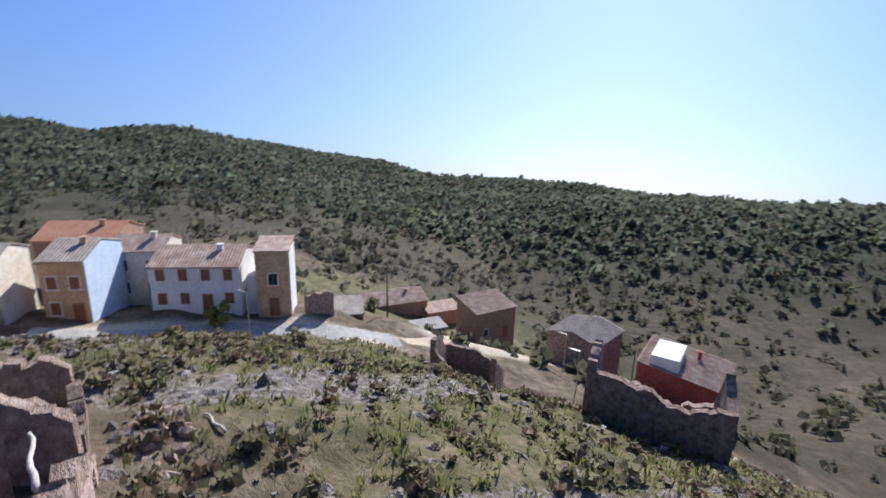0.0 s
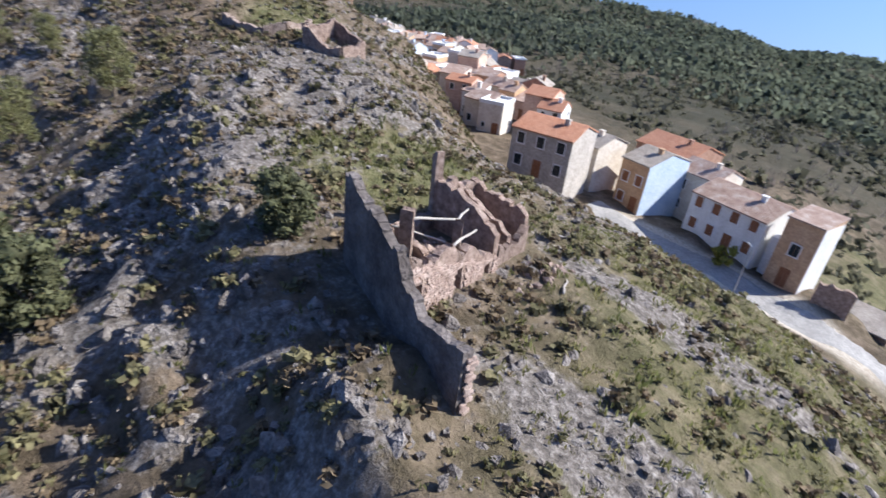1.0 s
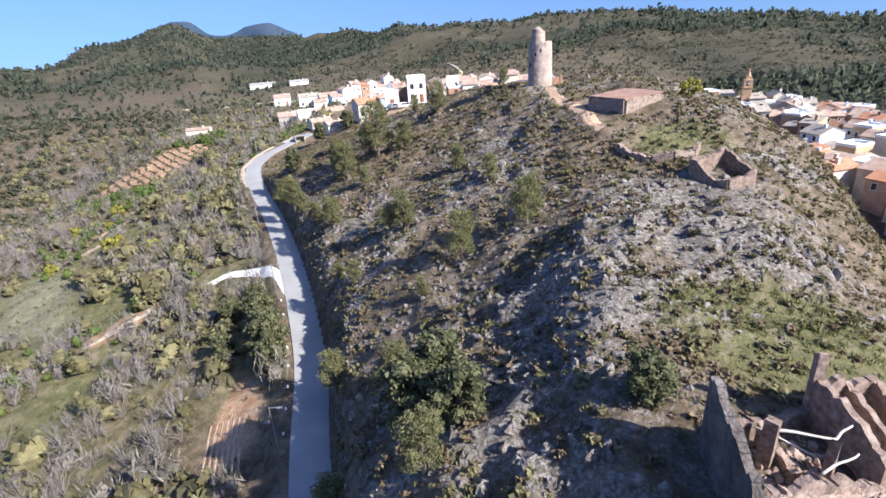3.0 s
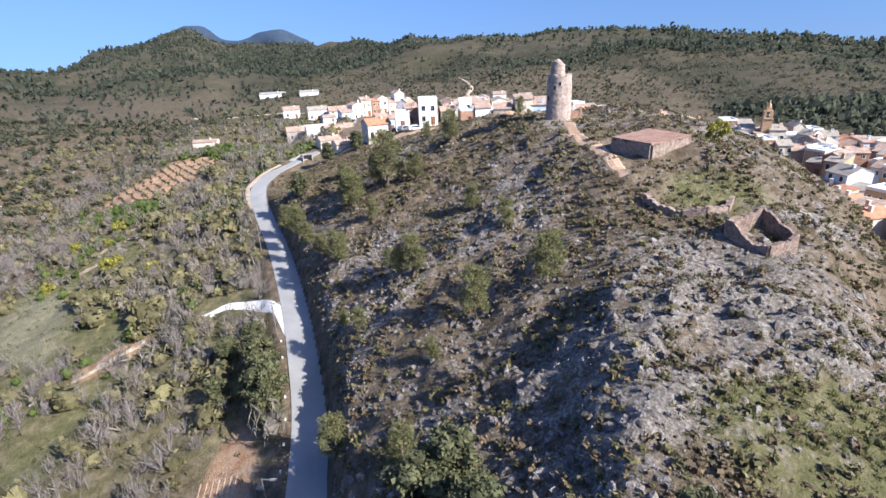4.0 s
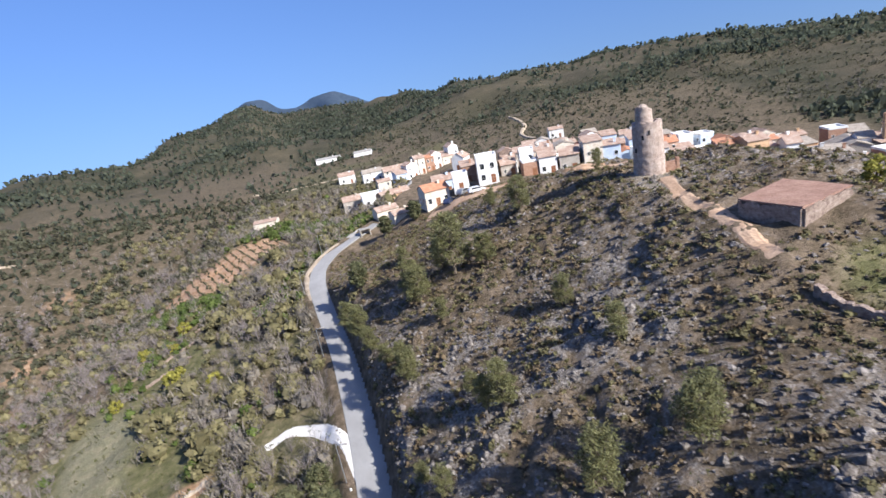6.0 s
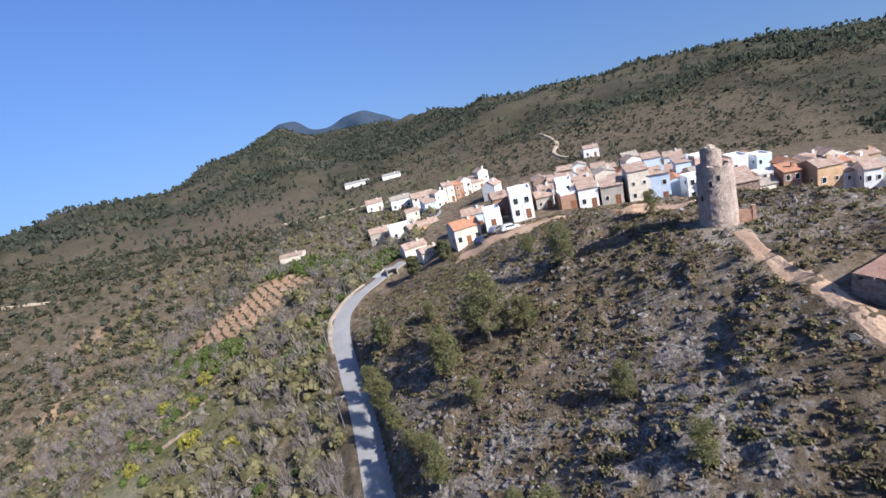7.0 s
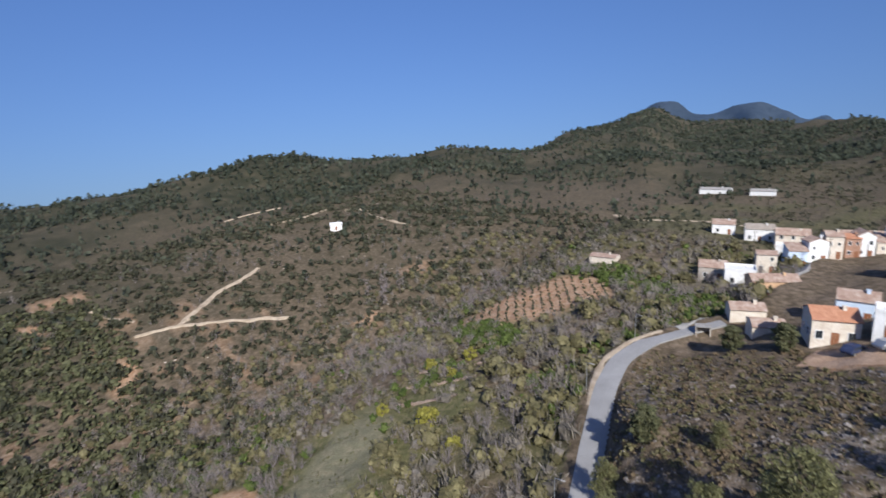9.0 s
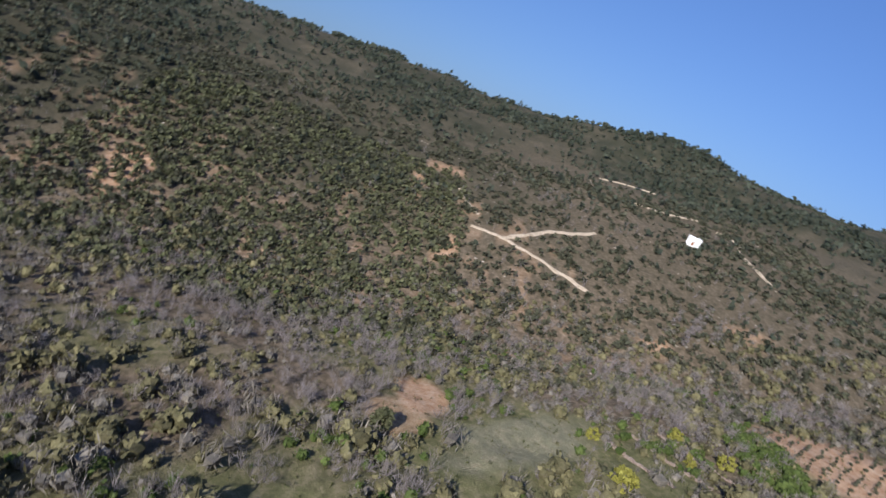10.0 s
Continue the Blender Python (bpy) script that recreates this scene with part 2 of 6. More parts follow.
TOE_X = [36, 48, 57, 60, 60, 53, 59, 66, 75, 80, 84, 86, 90, 100]
TOE_Z = [-38, -27, -20.5, -15.2, -14.4, -12, -10.8, -10.5, -10, -10, -10, -10, -12, -12]
SKY_AZ = [-180, -150, -130, -107, -94, -86, -75, -67, -58, -51, -46, -40, -37, -33, -30, -26, -24, -22, -18, -14, -9, -5, 0, 10, 21, 29, 36, 43, 55, 65, 71, 76, 84, 90, 97, 105, 112, 120, 131, 140, 150, 165, 180]
SKY_EL = [-6, -4.8, -4.4, -4.3, -4.0, -4.2, -3.1, -2.1, -2.0, -2.0, -1.2, -1.9, -1.5, 0.2, 0.4, 1.8, 0.6, 0.0, 0.0, -0.2, -0.2, -0.2, -0.5, -0.6, -0.7, -1.3, -1.9, -2.8, -3.2, -3.6, -4.2, -5, -5.4, -6.2, -7.5, -9, -10, -10, -10.6, -11.4, -11, -9, -6]


def glide(v, xs, ys):
    """A smooth curve through a few heights along a line."""
    xs, ys = np.asarray(xs, float), np.asarray(ys, float)
    v = np.clip(v, xs[0], xs[-1])
    k = np.clip(np.searchsorted(xs, v) - 1, 0, len(xs) - 2)
    d = np.diff(ys) / np.diff(xs)
    m = np.r_[d[0], np.where(d[1:] * d[:-1] > 0, 2 * d[1:] * d[:-1] / (d[1:] + d[:-1] + 1e-12), 0), d[-1]]
    w = xs[k + 1] - xs[k]
    s = (v - xs[k]) / w
    return ys[k] * (1 + 2 * s) * (1 - s) ** 2 + ys[k + 1] * s * s * (3 - 2 * s) + w * (m[k] * s * (1 - s) ** 2 - m[k + 1] * s * s * (1 - s))


LATTICE = np.random.RandomState(7).rand(256, 256)


def bumps(x, y, size):
    """Smooth value noise, 0 to 1, of that size in metres."""
    u, v = x / size + 100.3, y / size + 57.7
    i, j = np.floor(u).astype(int), np.floor(v).astype(int)
    f, g = u - i, v - j
    f, g = f * f * (3 - 2 * f), g * g * (3 - 2 * g)
    a, b = i % 256, (i + 1) % 256
    c, d = j % 256, (j + 1) % 256
    return (LATTICE[a, c] * (1 - f) + LATTICE[b, c] * f) * (1 - g) + (LATTICE[a, d] * (1 - f) + LATTICE[b, d] * f) * g


def step(a, b, v):
    s = np.clip((v - a) / (b - a), 0, 1)
    return s * s * (3 - 2 * s)


def row_heights(xs, y):
    """Ground heights across one line of constant y near the hill."""
    y = float(y)
    rx, rz = float(glide(y, ROAD_Y, ROAD_X)), float(glide(y, ROAD_Y, ROAD_Z))
    cx, cz = float(glide(y, HILL_Y, CREST_X)), float(glide(y, HILL_Y, CREST_Z))
    tx, tz = float(glide(y, HILL_Y, TOE_X)), float(glide(y, HILL_Y, TOE_Z))
    bank = 5.6 * float(step(-45, 10, y) * (1 - step(100, 128, y)))
    bank += 5.0 * float(step(-40, -18, y) * (1 - step(12, 30, y)))
    cut = 5 + 3 * float(step(40, 70, y))
    full = 0.5 - 0.2 * float(step(28, 48, y) * (1 - step(85, 110, y)))
    dip = 1.5 * math.exp(-((y - 6) / 15) ** 2)
    vz = float(glide(y, [-60, 30, 83, 130, 230, 300], [-56, -52, -47, -40, -28, -22]))
    oz = float(glide(y, [-60, 40, 90, 200, 300], [-54, -50, -38, -31, -24]))
    fall = 5 + 5 * float(1 - step(-10, 30, y))
    px = [-330, -225, -150, -100, rx - 20, rx - 5.5, rx - 3.1, rx + 2.3, rx + 3.0, rx + cut,
          rx + 0.6 * (cx - rx), cx - 4, cx + 6, cx + 0.62 * (tx - cx), tx, tx + 9, tx + 40, 190, 330]
    pz = [oz + 16, oz, vz, vz + 14 + 0.03 * (y - 80), rz - 5.5, rz - 1.6, rz, rz, rz + 0.45 * bank, rz + bank + 0.8,
          rz + bank + 0.61 * (cz - rz - bank), cz - 0.7, cz - 0.4 - dip, cz + full * (tz - cz), tz, tz - 0.3, tz - fall, tz - fall - 5, tz - 8]
    return glide(xs, px, pz)


def smooth_ground(x, y):
    """Heights of the bare ground, without its small relief."""
    x, y = np.asarray(x, float), np.asarray(y, float)
    near = np.array([row_heights(x[k], np.clip(y[k][0], -60, 300)) for k in range(len(y))]) if x.ndim == 2 else \
        np.array([row_heights(np.atleast_1d(a), np.clip(b, -60, 300))[0] for a, b in zip(np.ravel(x), np.ravel(y))]).reshape(x.shape)
    far = np.hypot(x, y - 40)
    az = np.degrees(np.arctan2(x, y - 40))
    el = glide(az, SKY_AZ, SKY_EL)
    reach = 620 + 760 * np.exp(-((az + 21) / 11.0) ** 2) + 250 * step(95, 130, az) - 120 * np.exp(-((az + 95) / 35.0) ** 2)
    top = 30 + np.tan(np.radians(el)) * reach
    s = np.clip((far - 200) / (reach - 200), 0, 1)
    base = -14 - 24 * np.exp(-((az - 112) / 34.0) ** 2) - 22 * np.exp(-((az + 95) / 36.0) ** 2)
    hills = base + (top - base) * s ** 1.35
    over = np.clip((far - reach) / 500.0, 0, 3)
    hills = hills - over * (30 + 0.02 * reach) - np.clip(-el - 1.5, 0, 12) / 57.3 * 1.25 * np.clip(far - reach, 0, None)
    w = step(170, 300, far)
    return near * (1 - w) + hills * w


def ribs(x, y):
    """Upstanding beds of limestone that run down the flank of the hill, 0 to 1."""
    w = (bumps(x, y, 9) - 0.5) * 5
    a = 1 - np.abs(2 * bumps(x * 0.42 + 13, y + 0.35 * x + w, 2.3) - 1)
    b = 1 - np.abs(2 * bumps(x * 0.8 - 7, y * 1.1 + w, 1.7) - 1)
    return np.clip(0.65 * a ** 2 + 0.45 * b ** 2, 0, 1) * step(0.36, 0.6, bumps(x + 40, y - 9, 12) + 0.18 * patch_like(x, y)) * rocky_side(x, y)


def rocky_side(x, y):
    """0 on the grassy slope over the village and round the hut and the tower, 1 on the stony flank."""
    return (1 - step(11, 16, x) * (1 - step(14, 22, y))) * (1 - step(48, 58, y) * step(13, 19, x)) * (1 - 0.6 * step(60, 80, y))


def patch_like(x, y):
    """Where the rock is barest: the lower flank over the lane and the face under the pen."""
    return np.exp(-(((x - 6) / 15) ** 2 + ((y - 28) / 26) ** 2)) + np.exp(-(((x - 20) / 9) ** 2 + ((y - 30) / 9) ** 2))


def ground(x, y):
    x, y = np.asarray(x, float), np.asarray(y, float)
    z = smooth_ground(x, y)
    far = np.hypot(x, y - 40)
    z = z + step(250, 500, far) * ((bumps(x, y, 90) - 0.5) * 16 + (bumps(x, y, 35) - 0.5) * 7)
    off_road = np.where(y < 158, step(2.6, 5.5, np.abs(x - glide(y, ROAD_Y, ROAD_X))), 1)
    z = z + off_road * (((bumps(x, y, 7) - 0.5) * 1.1 + (bumps(x, y, 2.6) - 0.5) * 0.6) * (far < 320))
    crags = np.abs(bumps(x + 31, y, 4.2) - 0.5) + 0.5 * np.abs(bumps(x, y + 17, 1.9) - 0.5)
    on_slope = off_road * step(2.8, 6, x - glide(y, ROAD_Y, ROAD_X)) * (1 - step(-6, 0, x - glide(y, HILL_Y, TOE_X))) * (1 - step(118, 134, y)) * step(-56, -40, y)
    calm = np.exp(-(((x - 25) / 9) ** 2 + ((y - 21) / 6) ** 2) ** 2) + np.exp(-(((x - 33) / 7) ** 2 + ((y - 53) / 6) ** 2) ** 2) + np.exp(-(((x - 20) / 8) ** 2 + ((y - 8) / 6) ** 2) ** 2) + np.exp(-(((x - 25) / 9) ** 2 + ((y - 84) / 9) ** 2) ** 2)
    z = z + on_slope * (1 - np.clip(calm, 0, 1)) * (1.7 * np.clip(0.42 - crags, 0, 1) * step(0.3, 0.6, bumps(x, y, 13)) * 1.5 - 0.25 + 0.7 * ribs(x, y))
    return z


def spread(lo, hi, fine, reach):
    """Grid lines: even inside, ever wider outside."""
    out = []
    g, v = fine, 0.0
    while v < reach:
        g *= 1.045
        v += g
        out.append(v)
    out = np.array(out)
    return np.r_[lo - out[::-1], np.arange(lo, hi, fine), hi + out]


GX, GY = spread(-56, 64, 0.6, 3600), spread(-46, 140, 0.6, 3600)


_mx, _my = np.meshgrid(GX, GY)
GZ = ground(_mx, _my)


def surface(x, y):
    """The height of the ground sheet itself."""
    x, y = np.asarray(x, float), np.asarray(y, float)
    i = np.clip(np.searchsorted(GX, x) - 1, 0, len(GX) - 2)
    j = np.clip(np.searchsorted(GY, y) - 1, 0, len(GY) - 2)
    f, g = (x - GX[i]) / (GX[i + 1] - GX[i]), (y - GY[j]) / (GY[j + 1] - GY[j])
    return (GZ[j, i] * (1 - f) + GZ[j, i + 1] * f) * (1 - g) + (GZ[j + 1, i] * (1 - f) + GZ[j + 1, i + 1] * f) * g


# ---- small tools for building ----
def thing(name, label, category, x=0.0, y=0.0, z=0.0, turn=0.0, group="", kind=""):
    """An empty that carries the parts of one thing."""
    ob = new(name)
    ob.matrix_world = pose(x, y, z, 0, 0, turn)
    return tagged(ob, label, category, group, kind)


def mesh_of(name, bm, mat, smooth=False):
    me = bpy.data.meshes.new(name)
    bm.normal_update()
    bm.to_mesh(me)
    bm.free()
    me.materials.append(mat)
    if smooth:
        me.polygons.foreach_set("use_smooth", [True] * len(me.polygons))
    return me


def part(name, bm, mat, parent, label="", smooth=False):
    me = bm if isinstance(bm, bpy.types.Mesh) else mesh_of(name, bm, mat, smooth)
    ob = new(name, me)
    ob.parent = parent
    return tagged(ob, label)


def from_arrays(name, verts, faces, mat, smooth=False):
    me = bpy.data.meshes.new(name)
    me.from_pydata([tuple(v) for v in verts], [], [tuple(f) for f in faces])
    me.materials.append(mat)
    if smooth:
        me.polygons.foreach_set("use_smooth", [True] * len(me.polygons))
    me.update()
    return me


def box(bm, x0, x1, y0, y1, z0, z1, m=None):
    vs = [bm.verts.new((x, y, z)) for z in (z0, z1) for x, y in ((x0, y0), (x1, y0), (x1, y1), (x0, y1))]
    if m is not None:
        for v in vs:
            v.co = m @ v.co
    for f in ((3, 2, 1, 0), (4, 5, 6, 7), (0, 1, 5, 4), (1, 2, 6, 5), (2, 3, 7, 6), (3, 0, 4, 7)):
        bm.faces.new([vs[k] for k in f])
    return vs


def prism(bm, outline, y0, y1):
    """A solid whose outline in x and z is given, from y0 to y1."""
    a = [bm.verts.new((x, y0, z)) for x, z in outline]
    b = [bm.verts.new((x, y1, z)) for x, z in outline]
    n = len(a)
    bm.faces.new(a)
    bm.faces.new(b[::-1])
    for k in range(n):
        bm.faces.new((a[(k + 1) % n], a[k], b[k], b[(k + 1) % n]))


def height(x, y):
    return float(surface(x, y))


def ribbon(name, points, width, mat, label, category, lift=0.08, kind="structure", wobble=0.0):
    """A strip of made ground that follows the surface along a line of points."""
    pts = np.array(points, float)
    run = np.r_[0, np.cumsum(np.hypot(*np.diff(pts, axis=0).T))]
    s = np.arange(0, run[-1], 1.0)
    xs, ys = glide(s, run, pts[:, 0]), glide(s, run, pts[:, 1])
    dx, dy = np.gradient(xs), np.gradient(ys)
    n = np.hypot(dx, dy)
    verts, faces, across = [], [], np.linspace(-0.5, 0.5, 5)
    for k in range(len(s)):
        w = width * (1 + wobble * (float(bumps(xs[k], ys[k], 3)) - 0.5))
        for j, a in enumerate(across):
            x, y = xs[k] - dy[k] / n[k] * a * w, ys[k] + dx[k] / n[k] * a * w
            verts.append((x, y, float(surface(x, y)) + (lift if 0 < j < 4 else -0.1)))
        if k:
            faces += [(5 * k - 5 + j, 5 * k + j, 5 * k + 1 + j, 5 * k - 4 + j) for j in range(4)]
    return tagged(new(name, from_arrays(name, verts, faces, mat)), label, category, kind=kind)


def raw_mesh(name, verts, faces, mat, smooth=False):
    """A mesh from arrays of places and of equal-sided faces."""
    me = bpy.data.meshes.new(name)
    me.vertices.add(len(verts))
    me.vertices.foreach_set("co", np.asarray(verts, np.float32).ravel())
    k = faces.shape[1]
    me.loops.add(faces.size)
    me.loops.foreach_set("vertex_index", np.asarray(faces, np.int32).ravel())
    me.polygons.add(len(faces))
    me.polygons.foreach_set("loop_start", np.arange(0, faces.size, k, dtype=np.int32))
    me.polygons.foreach_set("loop_total", np.full(len(faces), k, np.int32))
    me.polygons.foreach_set("use_smooth", np.full(len(faces), smooth))
    me.update()
    me.materials.append(mat)
    return me


def strew(templates, x, y, size, rng, sink=0.1, flat=1.0):
    """Copies of small template shapes over the ground, as one pair of arrays."""
    pick = rng.randint(0, len(templates), len(x))
    turn = rng.rand(len(x)) * 2 * np.pi
    tall = flat * (0.8 + 0.45 * rng.rand(len(x)))
    z = surface(x, y)
    vs, fs, at = [], [], 0
    for k, (tv, tf) in enumerate(templates):
        m = np.flatnonzero(pick == k)
        if not len(m):
            continue
        c, s = np.cos(turn[m])[:, None], np.sin(turn[m])[:, None]
        px = (tv[None, :, 0] * c - tv[None, :, 1] * s) * size[m][:, None] + x[m][:, None]
        py = (tv[None, :, 0] * s + tv[None, :, 1] * c) * size[m][:, None] + y[m][:, None]
        pz = (tv[None, :, 2] * tall[m][:, None] - sink) * size[m][:, None] + z[m][:, None]
        vs.append(np.stack([px, py, pz], -1).reshape(-1, 3))
        fs.append((tf[None] + (np.arange(len(m)) * len(tv))[:, None, None] + at).reshape(-1, tf.shape[1]))
        at += len(m) * len(tv)
    return np.concatenate(vs), np.concatenate(fs)


# ---- the land ----
def patch(x, y, cx, cy, rx, ry, turn=0.0, soft=0.35):
    """1 inside an oval field, 0 outside, with a wavering edge."""
    c, s = math.cos(radians(turn)), math.sin(radians(turn))
    u, v = ((x - cx) * c + (y - cy) * s) / rx, (-(x - cx) * s + (y - cy) * c) / ry
    return 1 - step(1 - soft, 1 + soft * 0.3, np.sqrt(u * u + v * v) + (bumps(x, y, 6) - 0.5) * 0.4)


def grassy_ground(x, y):
    return np.clip(patch(x, y, 25, 21, 9, 6) + patch(x, y, 33, 53, 7, 6) + 0.6 * patch(x, y, 36, -8, 24, 24), 0, 1)


def build_ground():
    mx, my = np.meshgrid(GX, GY)
    mz = GZ
    ny, nx = mx.shape
    verts = np.stack([mx, my, mz], -1).reshape(-1, 3)
    i = np.arange(nx * ny).reshape(ny, nx)
    faces = np.stack([i[:-1, :-1], i[:-1, 1:], i[1:, 1:], i[1:, :-1]], -1).reshape(-1, 4)
    me = bpy.data.meshes.new("ground")
    me.vertices.add(len(verts))
    me.vertices.foreach_set("co", verts.ravel())
    me.loops.add(faces.size)
    me.loops.foreach_set("vertex_index", faces.ravel())
    me.polygons.add(len(faces))
    me.polygons.foreach_set("loop_start", np.arange(0, faces.size, 4))
    me.polygons.foreach_set("loop_total", np.full(len(faces), 4))
    me.polygons.foreach_set("use_smooth", np.ones(len(faces), bool))
    me.update()
    me.validate()
    me.materials.append(HILL)
    far = np.hypot(mx, my - 40)
    rx = glide(my, ROAD_Y, ROAD_X)
    tx = glide(my, HILL_Y, TOE_X)
    hill = step(-1, 2, mx - rx - 3) * (1 - step(-6, 2, mx - tx)) * (1 - step(120, 140, my)) * step(-55, -30, my)
    zones = {
        "stone": hill * np.clip(0.5 * step(0.3, 0.62, ribs(mx, my)) * (1 - 0.8 * grassy_ground(mx, my)) + 0.08 + 0.5 * bumps(mx, my, 16) - 0.2 * patch(mx, my, 32, -12, 26, 20) + 0.8 * patch(mx, my, 30, 1, 2.8, 11, 10) + 0.8 * patch(mx, my, 19, -4, 2.8, 8, 6) + 0.15 * patch(mx, my, 30, 30, 14, 16, 20) + 0.6 * patch(mx, my, 25.5, 34, 4.5, 8, 10) - 0.3 * patch(mx, my, 7, 4, 9, 12), 0, 1),
        "grass": np.clip(patch(mx, my, 25, 21, 9, 6) + patch(mx, my, 33, 53, 7, 6) + patch(mx, my, 36, -8, 24, 24) * 0.7
                         + patch(mx, my, -80, 84, 11, 26, 35) + patch(mx, my, 100, -25, 34, 45) * 0.9 + patch(mx, my, -75, 100, 10, 22, 20)
                         + patch(mx, my, -95, 143, 9, 9) + patch(mx, my, -51, 48, 4.5, 15, -12) + patch(mx, my, -60, 75, 6, 8, 30) + 0.75 * (mx < rx - 4) * step(0.25, 0.6, bumps(mx, my, 20)) * (mx > -130), 0, 1) * (far < 330),
        "wood": np.maximum(np.maximum(step(150, 260, far) * (1 - 0.55 * (mx > -360) * step(60, 150, my) * (1 - step(330, 460, far))), 0.85 * patch(mx, my, 75, -66, 42, 40)), 0.9 * step(24, 50, mx - tx) * (1 - 0.85 * np.maximum(patch(mx, my, 95, -25, 24, 22), patch(mx, my, 112, 2, 30, 34)))) * (0.75 + 0.25 * step(0.3, 0.7, bumps(mx, my, 60))),
        "soil": np.clip(patch(mx, my, -94, 166, 26, 19, 40) + patch(mx, my, -91, 66, 9, 6, 20) + patch(mx, my, -52, 66, 7, 2.6, 32) * 0.8 + patch(mx, my, -80, 62, 7, 7, 20) * 0.6
                        + patch(mx, my, -21.2, 39, 3.0, 8, 15) + patch(mx, my, -8, 132, 12, 5, -4) + patch(mx, my, 17, 104, 7, 4, -60)
                        + patch(mx, my, 22, 116, 16, 5, -30) + patch(mx, my, -180, -51, 22, 9) * 0.9 + patch(mx, my, -156, 10, 9, 4) * 0.8 + patch(mx, my, -202, 71, 8, 4) * 0.7
                        + patch(mx, my, -256, 50, 12, 5) * 0.8 + patch(mx, my, -277, 61.5, 5, 13) * 0.8 + patch(mx, my, -190, 68, 4, 6) * 0.8 + patch(mx, my, -162, 147, 5, 6) * 0.8 + patch(mx, my, -178, 186, 5, 10) * 0.6 + 0.35 * step(0.66, 0.8, bumps(mx, my, 7)) * (mx < -120) * (mx > -240) * (my < 130), 0, 1),
        "pale": np.clip(patch(mx, my, 23, 84, 5, 6) * 0.25 + 0.15 * patch(mx, my, -82, 86, 8, 22, 35) + 0.8 * patch(mx, my, 62, 10, 4, 18) + 0.6 * patch(mx, my, 72, -22, 6, 14, 0), 0, 1),
    }
    for name, value in zones.items():
        at = me.attributes.new(name, "FLOAT", "POINT")
        at.data.foreach_set("value", value.ravel().astype(np.float32))
    tagged(new("ground", me), "rocky limestone hill, scrubby valley and wooded slopes", "ground", kind="structure")


build_ground()


def build_road():
    """The grey lane along the foot of the hill, as a slab on the ground."""
    ys = np.arange(-58, 153, 1.0)
    xs, zs = glide(ys, ROAD_Y, ROAD_X), glide(ys, ROAD_Y, ROAD_Z)
    d = np.gradient(xs, ys)
    nx, ny = 1 / np.hypot(1, d), -d / np.hypot(1, d)
    verts, faces = [], []
    for k in range(len(ys)):
        for off, up in ((-1.95, -0.4), (-1.95, 0.05), (0, 0.1), (1.95, 0.05), (1.95, -0.4)):
            verts.append((xs[k] + nx[k] * off, ys[k] + ny[k] * off, zs[k] + up + 0.03))
        if k:
            a = 5 * k
            faces += [(a - 5 + j, a - 4 + j, a + 1 + j, a + j) for j in range(4)]
    tagged(new("road", from_arrays("road", verts, faces, ASPHALT)), "narrow grey asphalt lane round the foot of the hill", "road", kind="structure")


build_road()

ribbon("gravel_spur", [(-19.8, 60), (-23.5, 66), (-27.5, 70), (-31.5, 72.8), (-35, 73.6), (-38.5, 71.5)], 2.6, PALEGRAVEL, "pale curving concrete spur beside the lane", "path")
ribbon("track", [(-219, 78), (-213, 93), (-204, 108), (-195, 120), (-187, 128)], 2.2, DIRTTRACK, "pale dirt track on the far slope", "track", 0.35, wobble=0.6)
ribbon("track", [(-213.5, 92), (-222, 104), (-230, 114.5), (-233, 125), (-239, 137)], 2.8, DIRTTRACK, "pale dirt track climbing between the terraces", "track", 0.35, wobble=0.8)
ribbon("track", [(-255, 70), (-246, 72), (-238, 76), (-229, 81)], 1.5, DIRTTRACK, "short pale branch of the dirt track", "track", 0.35, wobble=0.8)
for line in ([(-343, 160), (-346, 180), (-344, 201)], [(-300, 172), (-295, 192), (-303, 213)], [(-290, 219), (-280, 227), (-257, 218), (-225, 218)]):
    ribbon("terrace_strip", line, 1.8, DIRTTRACK, "pale bare edge of a field terrace", "terrace", 0.7, wobble=0.9)
ribbon("track", [(20, 300), (14, 330), (18, 360), (10, 400)], 3.0, DIRTTRACK, "pale track in the scrub beyond the village", "track", 0.8, wobble=0.5)
ribbon("street", [(60.5, 27), (61.5, 20), (62.8, 13), (62.3, 6), (63, 0), (64, -8)], 5.0, CONCRETE, "pale concrete street below the hill", "street", 0.08)
ribbon("street", [(64, -8), (70, -16), (73, -25), (66, -33), (52, -36), (44, -40)], 3.2, DIRTTRACK, "dusty lane between the lower houses", "street", 0.08)
ribbon("street", [(-44, 146), (-38, 168), (-34, 196), (-48, 240), (-62, 285)], 4.0, CONCRETE, "narrow village street", "street", 0.15)
ribbon("verge", [(-43.2, 112), (-47.6, 121), (-50.0, 129), (-49.4, 137), (-46.0, 144)], 1.8, DIRTTRACK, "dusty gravel verge outside the bend of the lane", "verge", 0.1, wobble=0.8)

